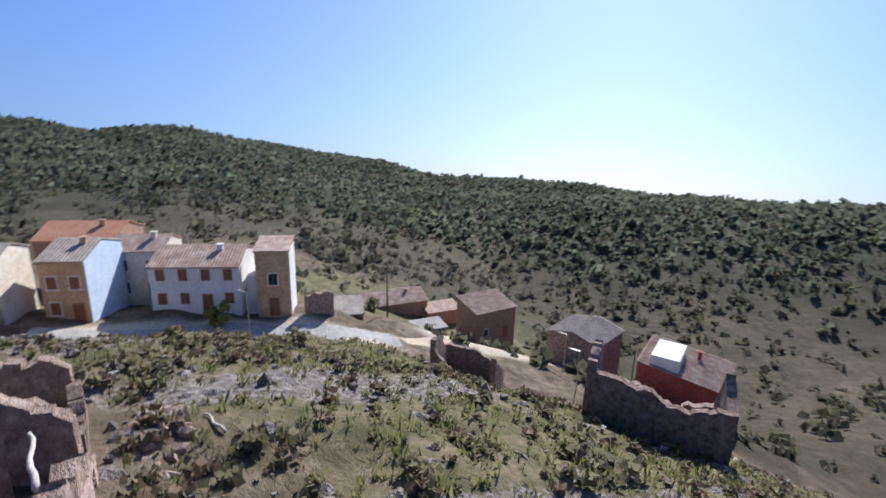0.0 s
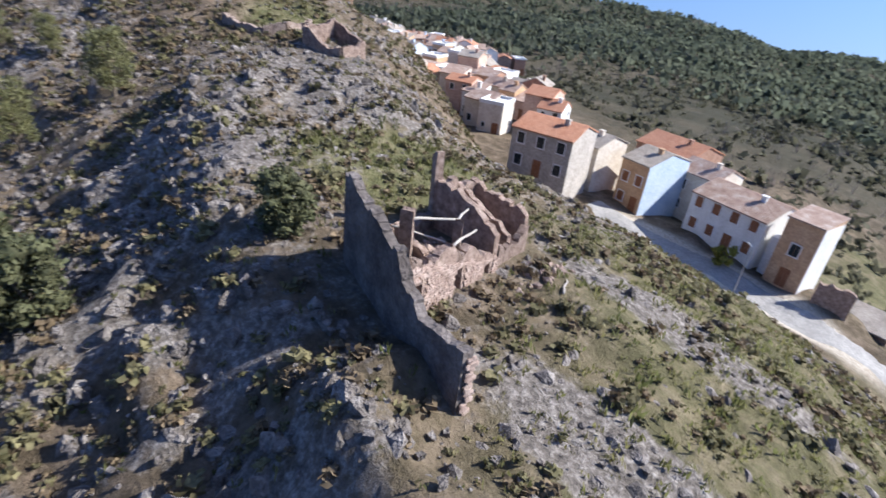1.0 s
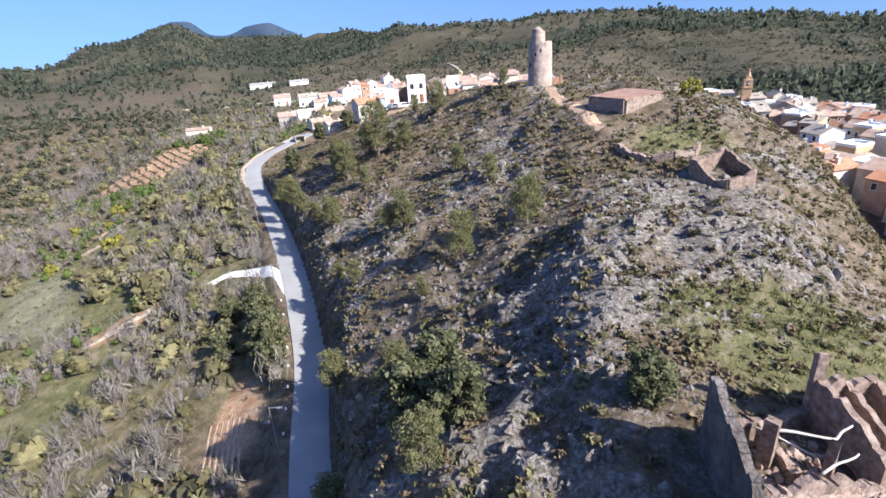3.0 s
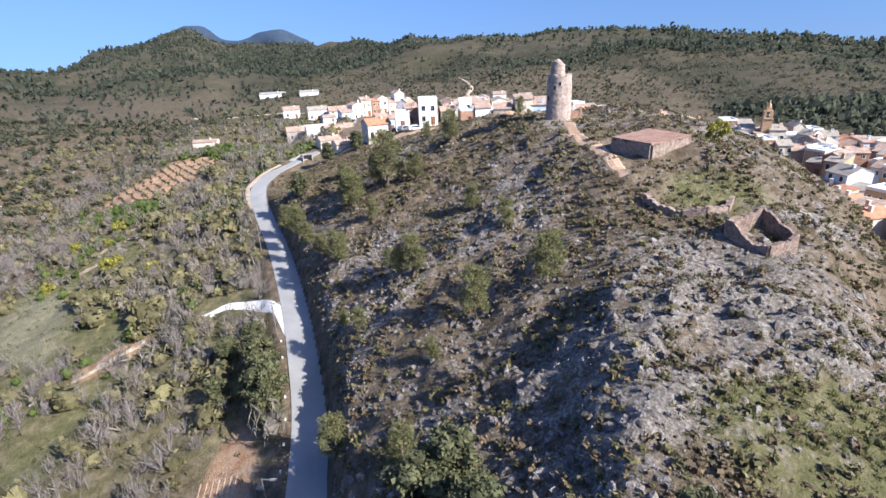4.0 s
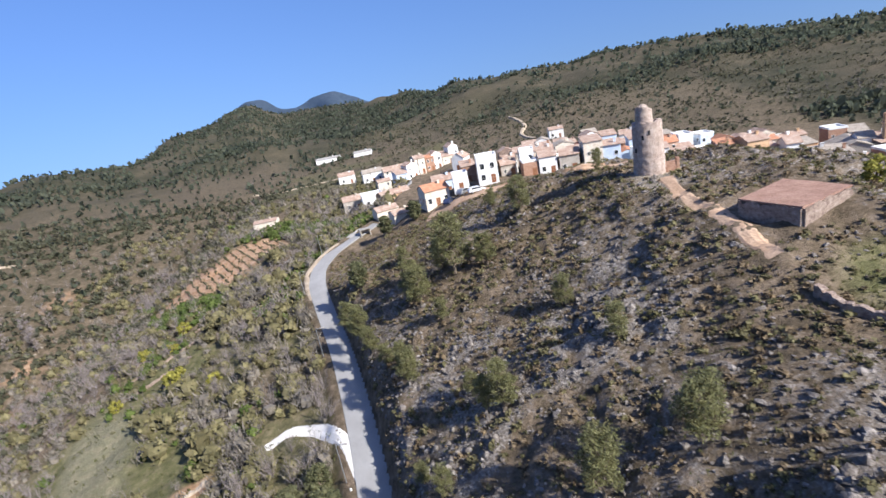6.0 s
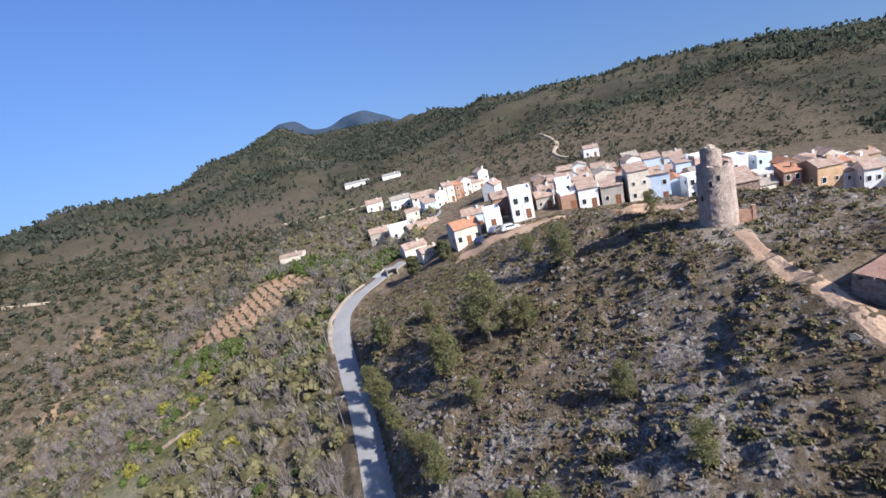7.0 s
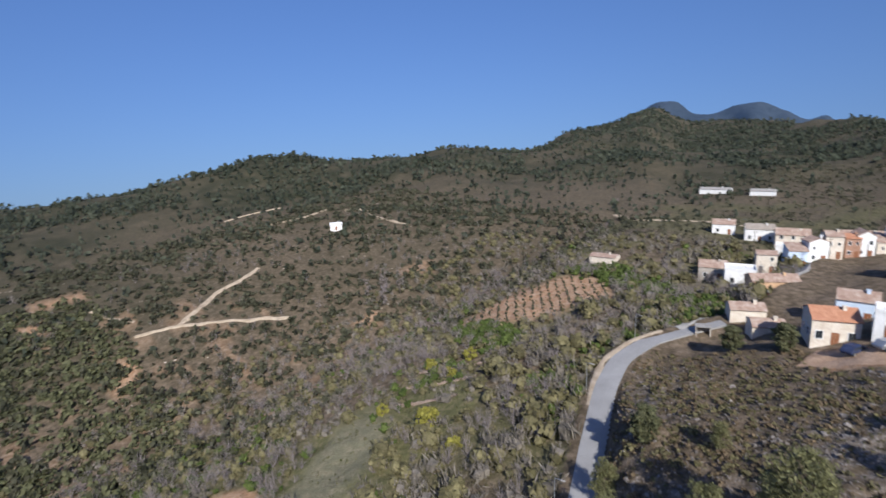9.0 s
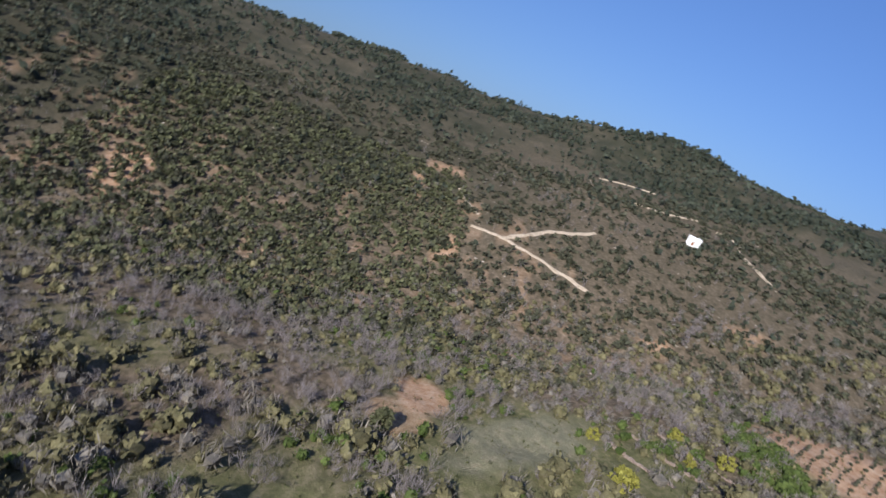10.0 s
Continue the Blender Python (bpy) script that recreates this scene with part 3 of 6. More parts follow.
ribbon("footpath", [(22.5, 82), (22.3, 75), (23.3, 69.5), (24.0, 63), (24.4, 56.5)], 2.8, EARTH, "reddish dirt path down from the tower", "path", 0.05, wobble=0.9)
ribbon("earth_lot", [(-18, 133.5), (-9, 131.5), (0, 129.5), (8, 129)], 7.5, EARTH, "bare earth lot in front of the houses", "lot", 0.12, wobble=0.4)
ribbon("earth_lot", [(14, 107), (17.5, 104), (21, 100), (26, 97.5)], 5.0, EARTH, "bare earth terrace beyond the tower", "lot", 0.1, wobble=0.5)
ribbon("street", [(-60, 285), (-92, 290), (-124, 284), (-140, 290)], 3.0, DIRTTRACK, "pale track along the upper fields", "track", 0.3, wobble=0.4)


def build_range():
    """The mountains far beyond the woods, with distance haze put into colour and glow."""
    az = np.arange(-32, 26, 0.25)
    el = glide(az, [-32, -28, -25.2, -24, -22.2, -21, -18.8, -16.9, -14.7, -13, -11.8, -10.9, -9.2, -7.5, -5.4, -3.5, -1, 3, 4.5, 5.8, 7.2, 12, 26], [0.5, 2.5, 4.0, 3.9, 2.7, 2.5, 3.2, 3.4, 2.5, 1.7, 2.0, 1.5, 1.7, 1.3, 0.9, 0.6, 0.3, 0.4, 0.4, 0.75, 0.4, 0.35, -0.5]) - 1.7
    verts, faces, rows = [], [], 9
    for k, (a, e) in enumerate(zip(az, el)):
        for j in range(rows):
            f = j / (rows - 1)
            r = 2700 + 600 * f + 90 * math.sin(a * 1.7 + 4 * f) * f * (1 - f) * 4
            top = 26 + math.tan(radians(e)) * 3300 + 6 * (float(bumps(a * 40, 0.0, 30)) - 0.5)
            z = -200 + (top + 200) * f ** 0.8 + 50 * (float(bumps(a * 40, r, 110)) - 0.5) * f * (1 - f) * 4
            verts.append((math.sin(radians(a)) * r, 40 + math.cos(radians(a)) * r, z))
        if k:
            b = rows * k
            faces += [(b - rows + j, b + j, b + j + 1, b - rows + j + 1) for j in range(rows - 1)]
    tagged(new("backdrop", from_arrays("backdrop", verts, faces, HAZE_RANGE, True)), "far mountain range with blue haze put into its glow", "mountains", kind="structure")


build_range()


# ---- watchtower, hut and ruins ----
def rough(bm, amount, size=1.5):
    for v in bm.verts:
        v.co += noise.noise_vector(v.co * size) * amount


def ring_wall(outer, inner, top, n=48, rings=26, lean=0.0):
    """A round wall: radii at its foot, and the height of its rim by angle."""
    bm = bmesh.new()
    grid = []
    for side, rad in ((0, outer), (1, inner)):
        rows = []
        for k in range(rings + 1):
            row = []
            for j in range(n):
                a = 2 * math.pi * j / n
                z = top(a) * k / rings
                r = rad - (lean * z if not side else 0)
                row.append(bm.verts.new((r * math.cos(a), r * math.sin(a), z)))
            rows.append(row)
        grid.append(rows)
    for side in (0, 1):
        for k in range(rings):
            for j in range(n):
                q = (grid[side][k][j], grid[side][k][(j + 1) % n], grid[side][k + 1][(j + 1) % n], grid[side][k + 1][j])
                bm.faces.new(q if not side else q[::-1])
    for j in range(n):
        bm.faces.new((grid[0][rings][j], grid[0][rings][(j + 1) % n], grid[1][rings][(j + 1) % n], grid[1][rings][j]))
    rough(bm, 0.07, 2.5)
    return bm


def build_tower():
    """A round rubble tower with a broken rim, and the stump of a stair turret rising out of it."""
    x, y = 21.7, 86.0
    t = thing("watchtower", "round rubble-stone watchtower with a broken rim", "tower", x, y, height(x, y) - 0.4)

    def rim(a):
        notch = 0.9 * max(0.0, 1 - abs(((a - radians(195) + math.pi) % (2 * math.pi)) - math.pi) / radians(16))
        return 7.5 - notch + 0.25 * noise.noise((math.cos(a) * 3, math.sin(a) * 3, 4.0)) + 0.18 * noise.noise((math.cos(a) * 9, math.sin(a) * 9, 1.0))

    part("wall", ring_wall(2.1, 1.45, rim, lean=0.022), TOWERSTONE, t)
    turret = part("turret", ring_wall(1.2, 0.75, lambda a: 9.2 + 0.45 * math.cos(a - radians(230)) + 0.25 * noise.noise((math.cos(a) * 4, math.sin(a) * 4, 9.0)), 36, 30, 0.012), TOWERSTONE, t, "broken stump of the stair turret")
    turret.matrix_local = pose(-0.35, -0.15, 0)
    bm = bmesh.new()
    bmesh.ops.create_icosphere(bm, subdivisions=3, radius=0.8, matrix=pose(-0.45, -0.25, 9.1) @ Matrix.Diagonal((0.9, 0.9, 1.0, 1)))
    rough(bm, 0.16, 1.7)
    part("rubble_cap", bm, TOWERSTONE, t, "rounded rubble top of the turret")
    # dark blocks in the wall face stand for the shade inside small slits
    for a, z in ((238, 5.6), (205, 3.9), (262, 6.2)):
        bm = bmesh.new()
        box(bm, -0.13, 0.13, -0.06, 0.2, -0.3, 0.3)
        r = 2.1 - 0.022 * z
        part("loophole", bm, DARKGLASS_AND_SLIT, t, "dark block standing for a small shaded opening").matrix_local = pose(r * math.cos(radians(a)), r * math.sin(radians(a)), z, 0, 0, a + 90)
    # a low stub of walling against the foot
    bm = bmesh.new()
    box(bm, 1.7, 3.6, -0.9, -0.4, -0.6, 1.7)
    box(bm, 3.3, 3.7, -0.95, -0.35, -0.6, 2.1)
    bmesh.ops.subdivide_edges(bm, edges=bm.edges, cuts=3, use_grid_fill=True)
    rough(bm, 0.07, 2.0)
    part("wall_stub", bm, BRICK, t, "low reddish stub of walling")


build_tower()


def ruin_wall(parent, a, b, tops, thick=0.55, openings=(), base=-1.2, mat=None, name="wall", label=""):
    """A rubble wall from a to b, both (x, y, z at the foot). tops: its ragged height at even steps. openings: (from, to, sill, head) in metres along it."""
    (ax, ay, az), (bx, by, bz) = a, b
    length = math.hypot(bx - ax, by - ay)
    ux, uy = (bx - ax) / length, (by - ay) / length
    cuts = sorted({round(v, 3) for v in np.arange(0, length + 0.01, length / max(2, round(length / 0.4)))} | {c for o in openings for c in o[:2]})
    bm = bmesh.new()
    rng = random.Random(int(abs(ax * 31 + ay * 17)))

    def top_at(s):
        return float(np.interp(s / length, np.linspace(0, 1, len(tops)), tops)) + 0.3 * noise.noise((s * 1.1, ax, ay)) + 0.28 * noise.noise((s * 3.7, ay, ax))

    def slab(s0, s1, lo0, lo1, hi0, hi1):
        vs = []
        for w in (-thick / 2, thick / 2):
            for s, z in ((s0, lo0), (s1, lo1), (s1, hi1), (s0, hi0)):
                foot = az + (bz - az) * s / length
                vs.append(bm.verts.new((ax + ux * s - uy * w, ay + uy * s + ux * w, foot + z)))
        for f in ((0, 1, 2, 3), (7, 6, 5, 4), (0, 4, 5, 1), (1, 5, 6, 2), (2, 6, 7, 3), (3, 7, 4, 0)):
            bm.faces.new([vs[k] for k in f])

    for s0, s1 in zip(cuts, cuts[1:]):
        if s1 - s0 < 0.02:
            continue
        jag = rng.choice([0, 0, 0.05, -0.05, 0.1, -0.1]) * (thick > 0.3)
        h0, h1 = top_at(s0) + jag, top_at(s1) + jag
        hole = next((o for o in openings if o[0] - 0.01 <= s0 and s1 <= o[1] + 0.01), None)
        if hole:
            if hole[2] > base + 0.1:
                slab(s0, s1, base, base, hole[2], hole[2])
            if min(h0, h1) > hole[3] + 0.05:
                slab(s0, s1, hole[3], hole[3], h0, h1)
        else:
            slab(s0, s1, base, base, h0, h1)
    bmesh.ops.remove_doubles(bm, verts=bm.verts, dist=0.004)
    bmesh.ops.subdivide_edges(bm, edges=[e for e in bm.edges if e.calc_length() > 0.7], cuts=2, use_grid_fill=True)
    rough(bm, 0.06, 2.2)
    return part(name, bm, mat or RUBBLE, parent, label)


def block_shapes(seed, n=6):
    """A few worn building stones, about 1 across."""
    rng = random.Random(seed)
    out = []
    for _ in range(n):
        bm = bmesh.new()
        box(bm, -0.5, 0.5, -0.5, 0.5, -0.5, 0.5)
        bmesh.ops.bevel(bm, geom=list(bm.edges), offset=0.16, segments=1, affect="EDGES")
        for v in bm.verts:
            v.co += Vector((rng.uniform(-1, 1), rng.uniform(-1, 1), rng.uniform(-1, 1))) * 0.07
        out.append(mesh_of("stone", bm, STONEPIECE))
    return out


def lay_stones(wall, seed, a, b, face, rows, skip=(), size=0.36, limit=150):
    """Stones bedded in the face of a wall, course by course. face: how far the face lies from the line a to b. rows: lowest and highest z at each end."""
    rng = random.Random(seed)
    (ax, ay), (bx, by) = a, b
    length = math.hypot(bx - ax, by - ay)
    ux, uy = (bx - ax) / length, (by - ay) / length
    (lo0, hi0), (lo1, hi1) = rows
    turn, places = math.atan2(uy, ux), []
    z = min(lo0, lo1)
    while z < max(hi0, hi1):
        h, s = size * rng.uniform(0.55, 0.8), rng.uniform(0.05, 0.3)
        while s < length - 0.1:
            w, f = size * rng.uniform(0.6, 1.7), s / length
            if lo0 + (lo1 - lo0) * f <= z <= hi0 + (hi1 - hi0) * f and not any(q[0] - 0.15 < s < q[1] + 0.15 and q[2] - 0.1 < z < q[3] + 0.15 for q in skip):
                places.append((s + w / 2, z + rng.uniform(-0.03, 0.03), w, h))
            s += w * 1.05
        z += h * 1.06
    for s, z, w, h in rng.sample(places, min(limit, len(places))):
        ob = new("stone", rng.choice(BLOCKS))
        ob.matrix_world = Matrix.Translation((ax + ux * s + uy * face, ay + uy * s - ux * face, z)) @ Matrix.Rotation(turn + rng.uniform(-0.1, 0.1), 4, "Z") @ Matrix.Rotation(rng.uniform(-0.15, 0.15), 4, "X") @ Matrix.Diagonal((w, 0.12, h, 1))
        ob.parent = wall


BLOCKS = block_shapes(5)


def on_ruin(u, v, up=0.0):
    """A place in the ruin: u along its front, v behind it, up over its sloping floor."""
    x, y = 15.2 + 0.945 * u - 0.28 * v * 0.3, 5.4 + 0.30 * u + 0.99 * v
    return x, y, 0.75 - 0.3 * (x - 15.2) + up


def build_big_ruin():
    t = thing("ruined_house", "roofless rubble-stone house ruin with fallen beams", "ruin")
    # blank west gable, dropping to a low yard wall
    corner, end = on_ruin(0, 0), (15.1, 1.5, -0.6)
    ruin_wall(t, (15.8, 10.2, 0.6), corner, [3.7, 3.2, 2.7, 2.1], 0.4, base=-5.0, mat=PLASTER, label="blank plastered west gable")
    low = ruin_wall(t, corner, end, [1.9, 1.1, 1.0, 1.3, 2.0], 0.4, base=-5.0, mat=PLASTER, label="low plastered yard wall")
    # sunny front with its three doorways
    a, b = on_ruin(0.15, 0), on_ruin(7.6, 0)
    front = ruin_wall(t, a, b, [2.0, 1.6, 1.5, 2.2, 1.7, 2.0, 1.6, 1.2, 1.1], 0.4, [(0.35, 0.95, -1.2, 0.75), (3.35, 3.95, -1.2, 1.05), (6.0, 6.6, -1.2, 1.0)], label="front wall with doorways")
    ruin_wall(t, on_ruin(7.6, 0), on_ruin(7.5, 4.4), [2.2, 2.5, 2.9, 3.2, 3.4, 3.4, 3.6], 0.35, base=-2)
    ruin_wall(t, on_ruin(7.8, 0.1), on_ruin(11.6, 0.3), [1.6, 1.3, 1.5, 2.4], 0.4, [(1.8, 2.5, -1.2, 0.8)], base=-2)
    ruin_wall(t, on_ruin(11.6, 0.3), on_ruin(11.4, 4.2), [2.9, 3.4, 3.3, 3.6], 0.35, base=-3)
    ruin_wall(t, on_ruin(11.4, 4.2), on_ruin(7.5, 4.4), [3.6, 3.4, 3.0, 3.7, 3.3, 3.8], 0.35, base=-2)
    ruin_wall(t, on_ruin(9.6, 0.3), on_ruin(9.5, 4.2), [2.0, 2.5, 3.0, 3.4], 0.3, base=-2)
    ruin_wall(t, on_ruin(7.4, 4.2), on_ruin(7.6, 4.7), [5.0, 4.6], 0.4, name="pier", label="tall broken corner of masonry")
    ruin_wall(t, (15.9, 10.2, 0.5), on_ruin(7.4, 4.4), [1.4, 0.8, 1.1, 0.8, 1.2, 1.9], 0.45, base=-2)
    ruin_wall(t, on_ruin(3.9, 0.2), on_ruin(3.8, 3.9), [1.7, 0.9, 0.8, 1.4], 0.35)
    # leaning piers of masonry between the rooms
    ruin_wall(t, on_ruin(2.9, 2.5), on_ruin(3.4, 2.75), [2.5, 2.8], 0.55, name="pier", label="standing masonry pier")
    ruin_wall(t, on_ruin(5.6, 1.3), on_ruin(6.0, 1.5), [2.5, 2.2], 0.4, name="pier")
    doors = [(0.35, 0.95, -9, a[2] + 0.55), (3.35, 3.95, -9, a[2] - 0.15), (6.0, 6.6, -9, a[2] - 1.0)]
    lay_stones(front, 3, a[:2], b[:2], 0.21, ((a[2] - 0.3, a[2] + 1.5), (b[2] - 0.3, b[2] + 1.0)), doors, 0.2, 295)
    lay_stones(low, 4, (14.9, 1.46), (15.4, 1.46), 0.04, ((-2.0, 1.1), (-2.0, 1.1)), (), 0.26, 30)


build_big_ruin()


def timber(label, a, b, r=0.13):
    """A weathered round beam, slightly crooked."""
    bm = bmesh.new()
    a, b = Vector(a), Vector(b)
    n, last = 7, None
    d = (b - a).normalized()
    u = d.orthogonal().normalized()
    w = d.cross(u)
    for k in range(n):
        p = a.lerp(b, k / (n - 1)) + u * 0.05 * math.sin(k * 0.9) + w * 0.05 * math.sin(k * 1.7)
        ring = [bm.verts.new(p + (u * math.cos(q * math.pi / 4) + w * math.sin(q * math.pi / 4)) * r * (1 - 0.06 * k)) for q in range(8)]
        if last:
            for q in range(8):
                bm.faces.new((last[q], last[(q + 1) % 8], ring[(q + 1) % 8], ring[q]))
        else:
            bm.faces.new(ring[::-1])
        last = ring
    bm.faces.new(last)
    tagged(new("fallen_beam", mesh_of("fallen_beam", bm, BLEACHED, True)), label, "beam", "roof timbers of the ruin")


timber("bleached fallen roof beam across the ruined room", on_ruin(3.1, 2.5, 2.2), on_ruin(5.8, 1.4, 2.6), 0.08)
timber("bleached roof beam resting on the broken wall", on_ruin(5.7, 1.4, 2.5), on_ruin(7.5, 2.0, 2.9), 0.07)
timber("short bleached beam on the ruined front wall", on_ruin(4.0, 0.4, 1.8), on_ruin(6.6, 0.8, 2.3), 0.07)
timber("thin broken rafter among the rubble", on_ruin(3.1, 3.6, 1.4), on_ruin(5.4, 1.7, 1.3), 0.06)
timber("grey broken plank lying on the grass", (24.2, 4.6, height(24.2, 4.6) + 0.1), (25.4, 5.4, height(25.4, 5.4) + 0.12), 0.06)


def build_hut():
    """The low stone hut on the crest: rubble walls under a flat roof of earth and tile."""
    t = thing("stone_hut", "low rubble-stone hut with a flat reddish roof", "hut")
    c = [(25.1, 66.1), (28.2, 60.7), (34.4, 64.4), (31.3, 70.2)]
    base = 6.7
    for k in range(4):
        a, b = c[k], c[(k + 1) % 4]
        ruin_wall(t, (*a, base), (*b, base), [2.45, 2.55, 2.45, 2.5], 0.55, base=-2.5, mat=HUTSTONE)
    bm = bmesh.new()
    vs = []
    for z in (2.5, 2.7):
        for k, (x, y) in enumerate(c):
            vs.append(bm.verts.new((x + (x - 29.7) * 0.04, y + (y - 65.4) * 0.04, base + z + (0.2 if k in (2, 3) else 0))))
    bm.faces.new(vs[4:])
    bm.faces.new(vs[3::-1])
    for k in range(4):
        bm.faces.new((vs[k], vs[(k + 1) % 4], vs[4 + (k + 1) % 4], vs[4 + k]))
    bmesh.ops.subdivide_edges(bm, edges=bm.edges, cuts=5, use_grid_fill=True)
    rough(bm, 0.07, 1.5)
    part("roof", bm, HUTROOF, t, "flat roof of weathered reddish tile")


build_hut()


def small_ruin(name, label, corners, tops, thick=0.5, openings=None):
    t = thing(name, label, "ruin")
    for k in range(len(tops)):
        (ax, ay), (bx, by) = corners[k], corners[(k + 1) % len(corners)]
        ruin_wall(t, (ax, ay, height(ax, ay)), (bx, by, height(bx, by)), tops[k], thick, (openings or {}).get(k, ()), base=-1.5)
    return t


small_ruin("stone_pen", "small roofless stone pen on the slope", [(29.2, 42.8), (31.3, 39.2), (34.8, 41.0), (33.4, 44.6)], [[1.9, 1.2, 0.6, 0.9], [1.0, 1.1, 1.7], [1.7, 1.5, 1.8], [1.8, 1.6, 1.8]], 0.35)
small_ruin("ruined_cottage", "roofless gabled cottage ruin below the slope", [(32.4, -13.2), (36.4, -16.4), (32.0, -22.0), (28.2, -19.2)], [[3.4, 4.4, 5.4, 4.2, 3.2], [3.0, 3.4, 2.2, 3.2], [2.8, 4.0, 5.2, 3.9, 2.8], [3.2, 2.4, 2.8, 3.1]], openings={1: [(2.5, 3.5, 0.6, 1.8)], 0: [(2.6, 3.4, 1.2, 2.2)]})
small_ruin("ruined_barn", "tall broken barn walls by the lower lane", [(50.0, -8.4), (55.2, -11.0), (53.2, -16.4), (48.4, -13.6)], [[3.4, 4.2, 3.0], [3.8, 4.4, 3.4], [2.6, 3.6, 4.0], [1.2, 0.6, 2.8]], openings={0: [(2.0, 3.0, -1, 1.6)]})


def retaining_wall(name, label, line, high, mat=None):
    t = thing(name, label, "wall")
    for (ax, ay), (bx, by) in zip(line, line[1:]):
        ruin_wall(t, (ax, ay, height(ax, ay)), (bx, by, height(bx, by)), [high, high * 1.1, high], 0.5, base=-1.0, mat=mat)


retaining_wall("terrace_wall", "curved dry-stone wall holding the grassy terrace", [(25.0, 52.6), (25.8, 50.0), (27.4, 48.2), (29.4, 47.4), (32.0, 48.4), (33.8, 51.0)], 0.7, HUTSTONE)
retaining_wall("garden_wall", "pale dry-stone garden terrace wall", [(-95, 117), (-86, 121), (-79, 126)], 0.45, HUTSTONE)
retaining_wall("garden_wall", "pale dry-stone garden terrace wall", [(-92, 110), (-83, 113.5), (-76, 118)], 0.45, HUTSTONE)
retaining_wall("garden_wall", "pale dry-stone garden terrace wall", [(-88, 103), (-80, 106), (-74, 110)], 0.45, HUTSTONE)
retaining_wall("garden_wall", "pale dry-stone garden terrace wall", [(-61, 59.5), (-54, 64), (-47, 69)], 0.5, PALESTONE)
retaining_wall("yard_wall", "brown stone yard wall along the street", [(66.2, 2.6), (67.4, -0.6)], 2.6)


# ---- houses ----
SITES = []


def window_mesh(name, w, h, mat):
    """A window: a raised surround, and the leaf of shutters or glass set back in it."""
    bm = bmesh.new()
    for x0, x1, z0, z1 in ((-w / 2 - 0.1, w / 2 + 0.1, h / 2, h / 2 + 0.1), (-w / 2 - 0.16, w / 2 + 0.16, -h / 2 - 0.12, -h / 2), (-w / 2 - 0.1, -w / 2, -h / 2, h / 2), (w / 2, w / 2 + 0.1, -h / 2, h / 2)):
        box(bm, x0, x1, -0.09, 0.02, z0, z1)
    return mesh_of(name, bm, mat)


def leaf_mesh(name, w, h, mat):
    bm = bmesh.new()
    box(bm, -w / 2, -0.015, -0.05, 0.02, -h / 2, h / 2)
    box(bm, 0.015, w / 2, -0.05, 0.02, -h / 2, h / 2)
    return mesh_of(name, bm, mat)


FRAME_MESH = window_mesh("window", 0.95, 1.3, WHITE)
SHUTTER_MESH = leaf_mesh("shutter", 0.95, 1.3, SHUTTER)
PANE_MESH = leaf_mesh("pane", 0.95, 1.3, DARKGLASS_AND_SLIT)
DOOR_MESH = leaf_mesh("door", 1.1, 2.1, SHUTTER)


def add_window(t, x, y, z, turn=0.0, leaf=None, size=1.0, frame_mesh=None):
    f = part("window", frame_mesh or FRAME_MESH, None, t)
    f.matrix_local = pose(x, y, z, 0, 0, turn) @ Matrix.Diagonal((size, 1, size, 1))
    part("shutter" if leaf is SHUTTER_MESH else "pane", leaf or PANE_MESH, None, f)
    return f


def add_door(t, x, y, z=1.05, turn=0.0):
    d = part("door", DOOR_MESH, None, t)
    d.matrix_local = pose(x, y, z, 0, 0, turn)
    return d


def tile_rows(roof, run0, run1, low, high, quarter, lap=0.34):
    """Rows of half-round tiles from the eave line low to the ridge line high, both (across, z)."""
    bm = bmesh.new()
    vs = [bm.verts.new((a, da, z + dz)) for a, z in (low, high) for da, dz in ((-0.1, 0.002), (-0.05, 0.07), (0.05, 0.07), (0.1, 0.002))]
    for k in range(3):
        bm.faces.new((vs[k], vs[k + 1], vs[k + 5], vs[k + 4]))
    me = mesh_of("tile_rib", bm, roof.data.materials[0])
    n = max(2, int((run1 - run0) / lap))
    for k in range(n):
        row = part("tile_rib", me, None, roof)
        row.matrix_local = quarter @ Matrix.Translation((0, run0 + (k + 0.5) * (run1 - run0) / n, 0))


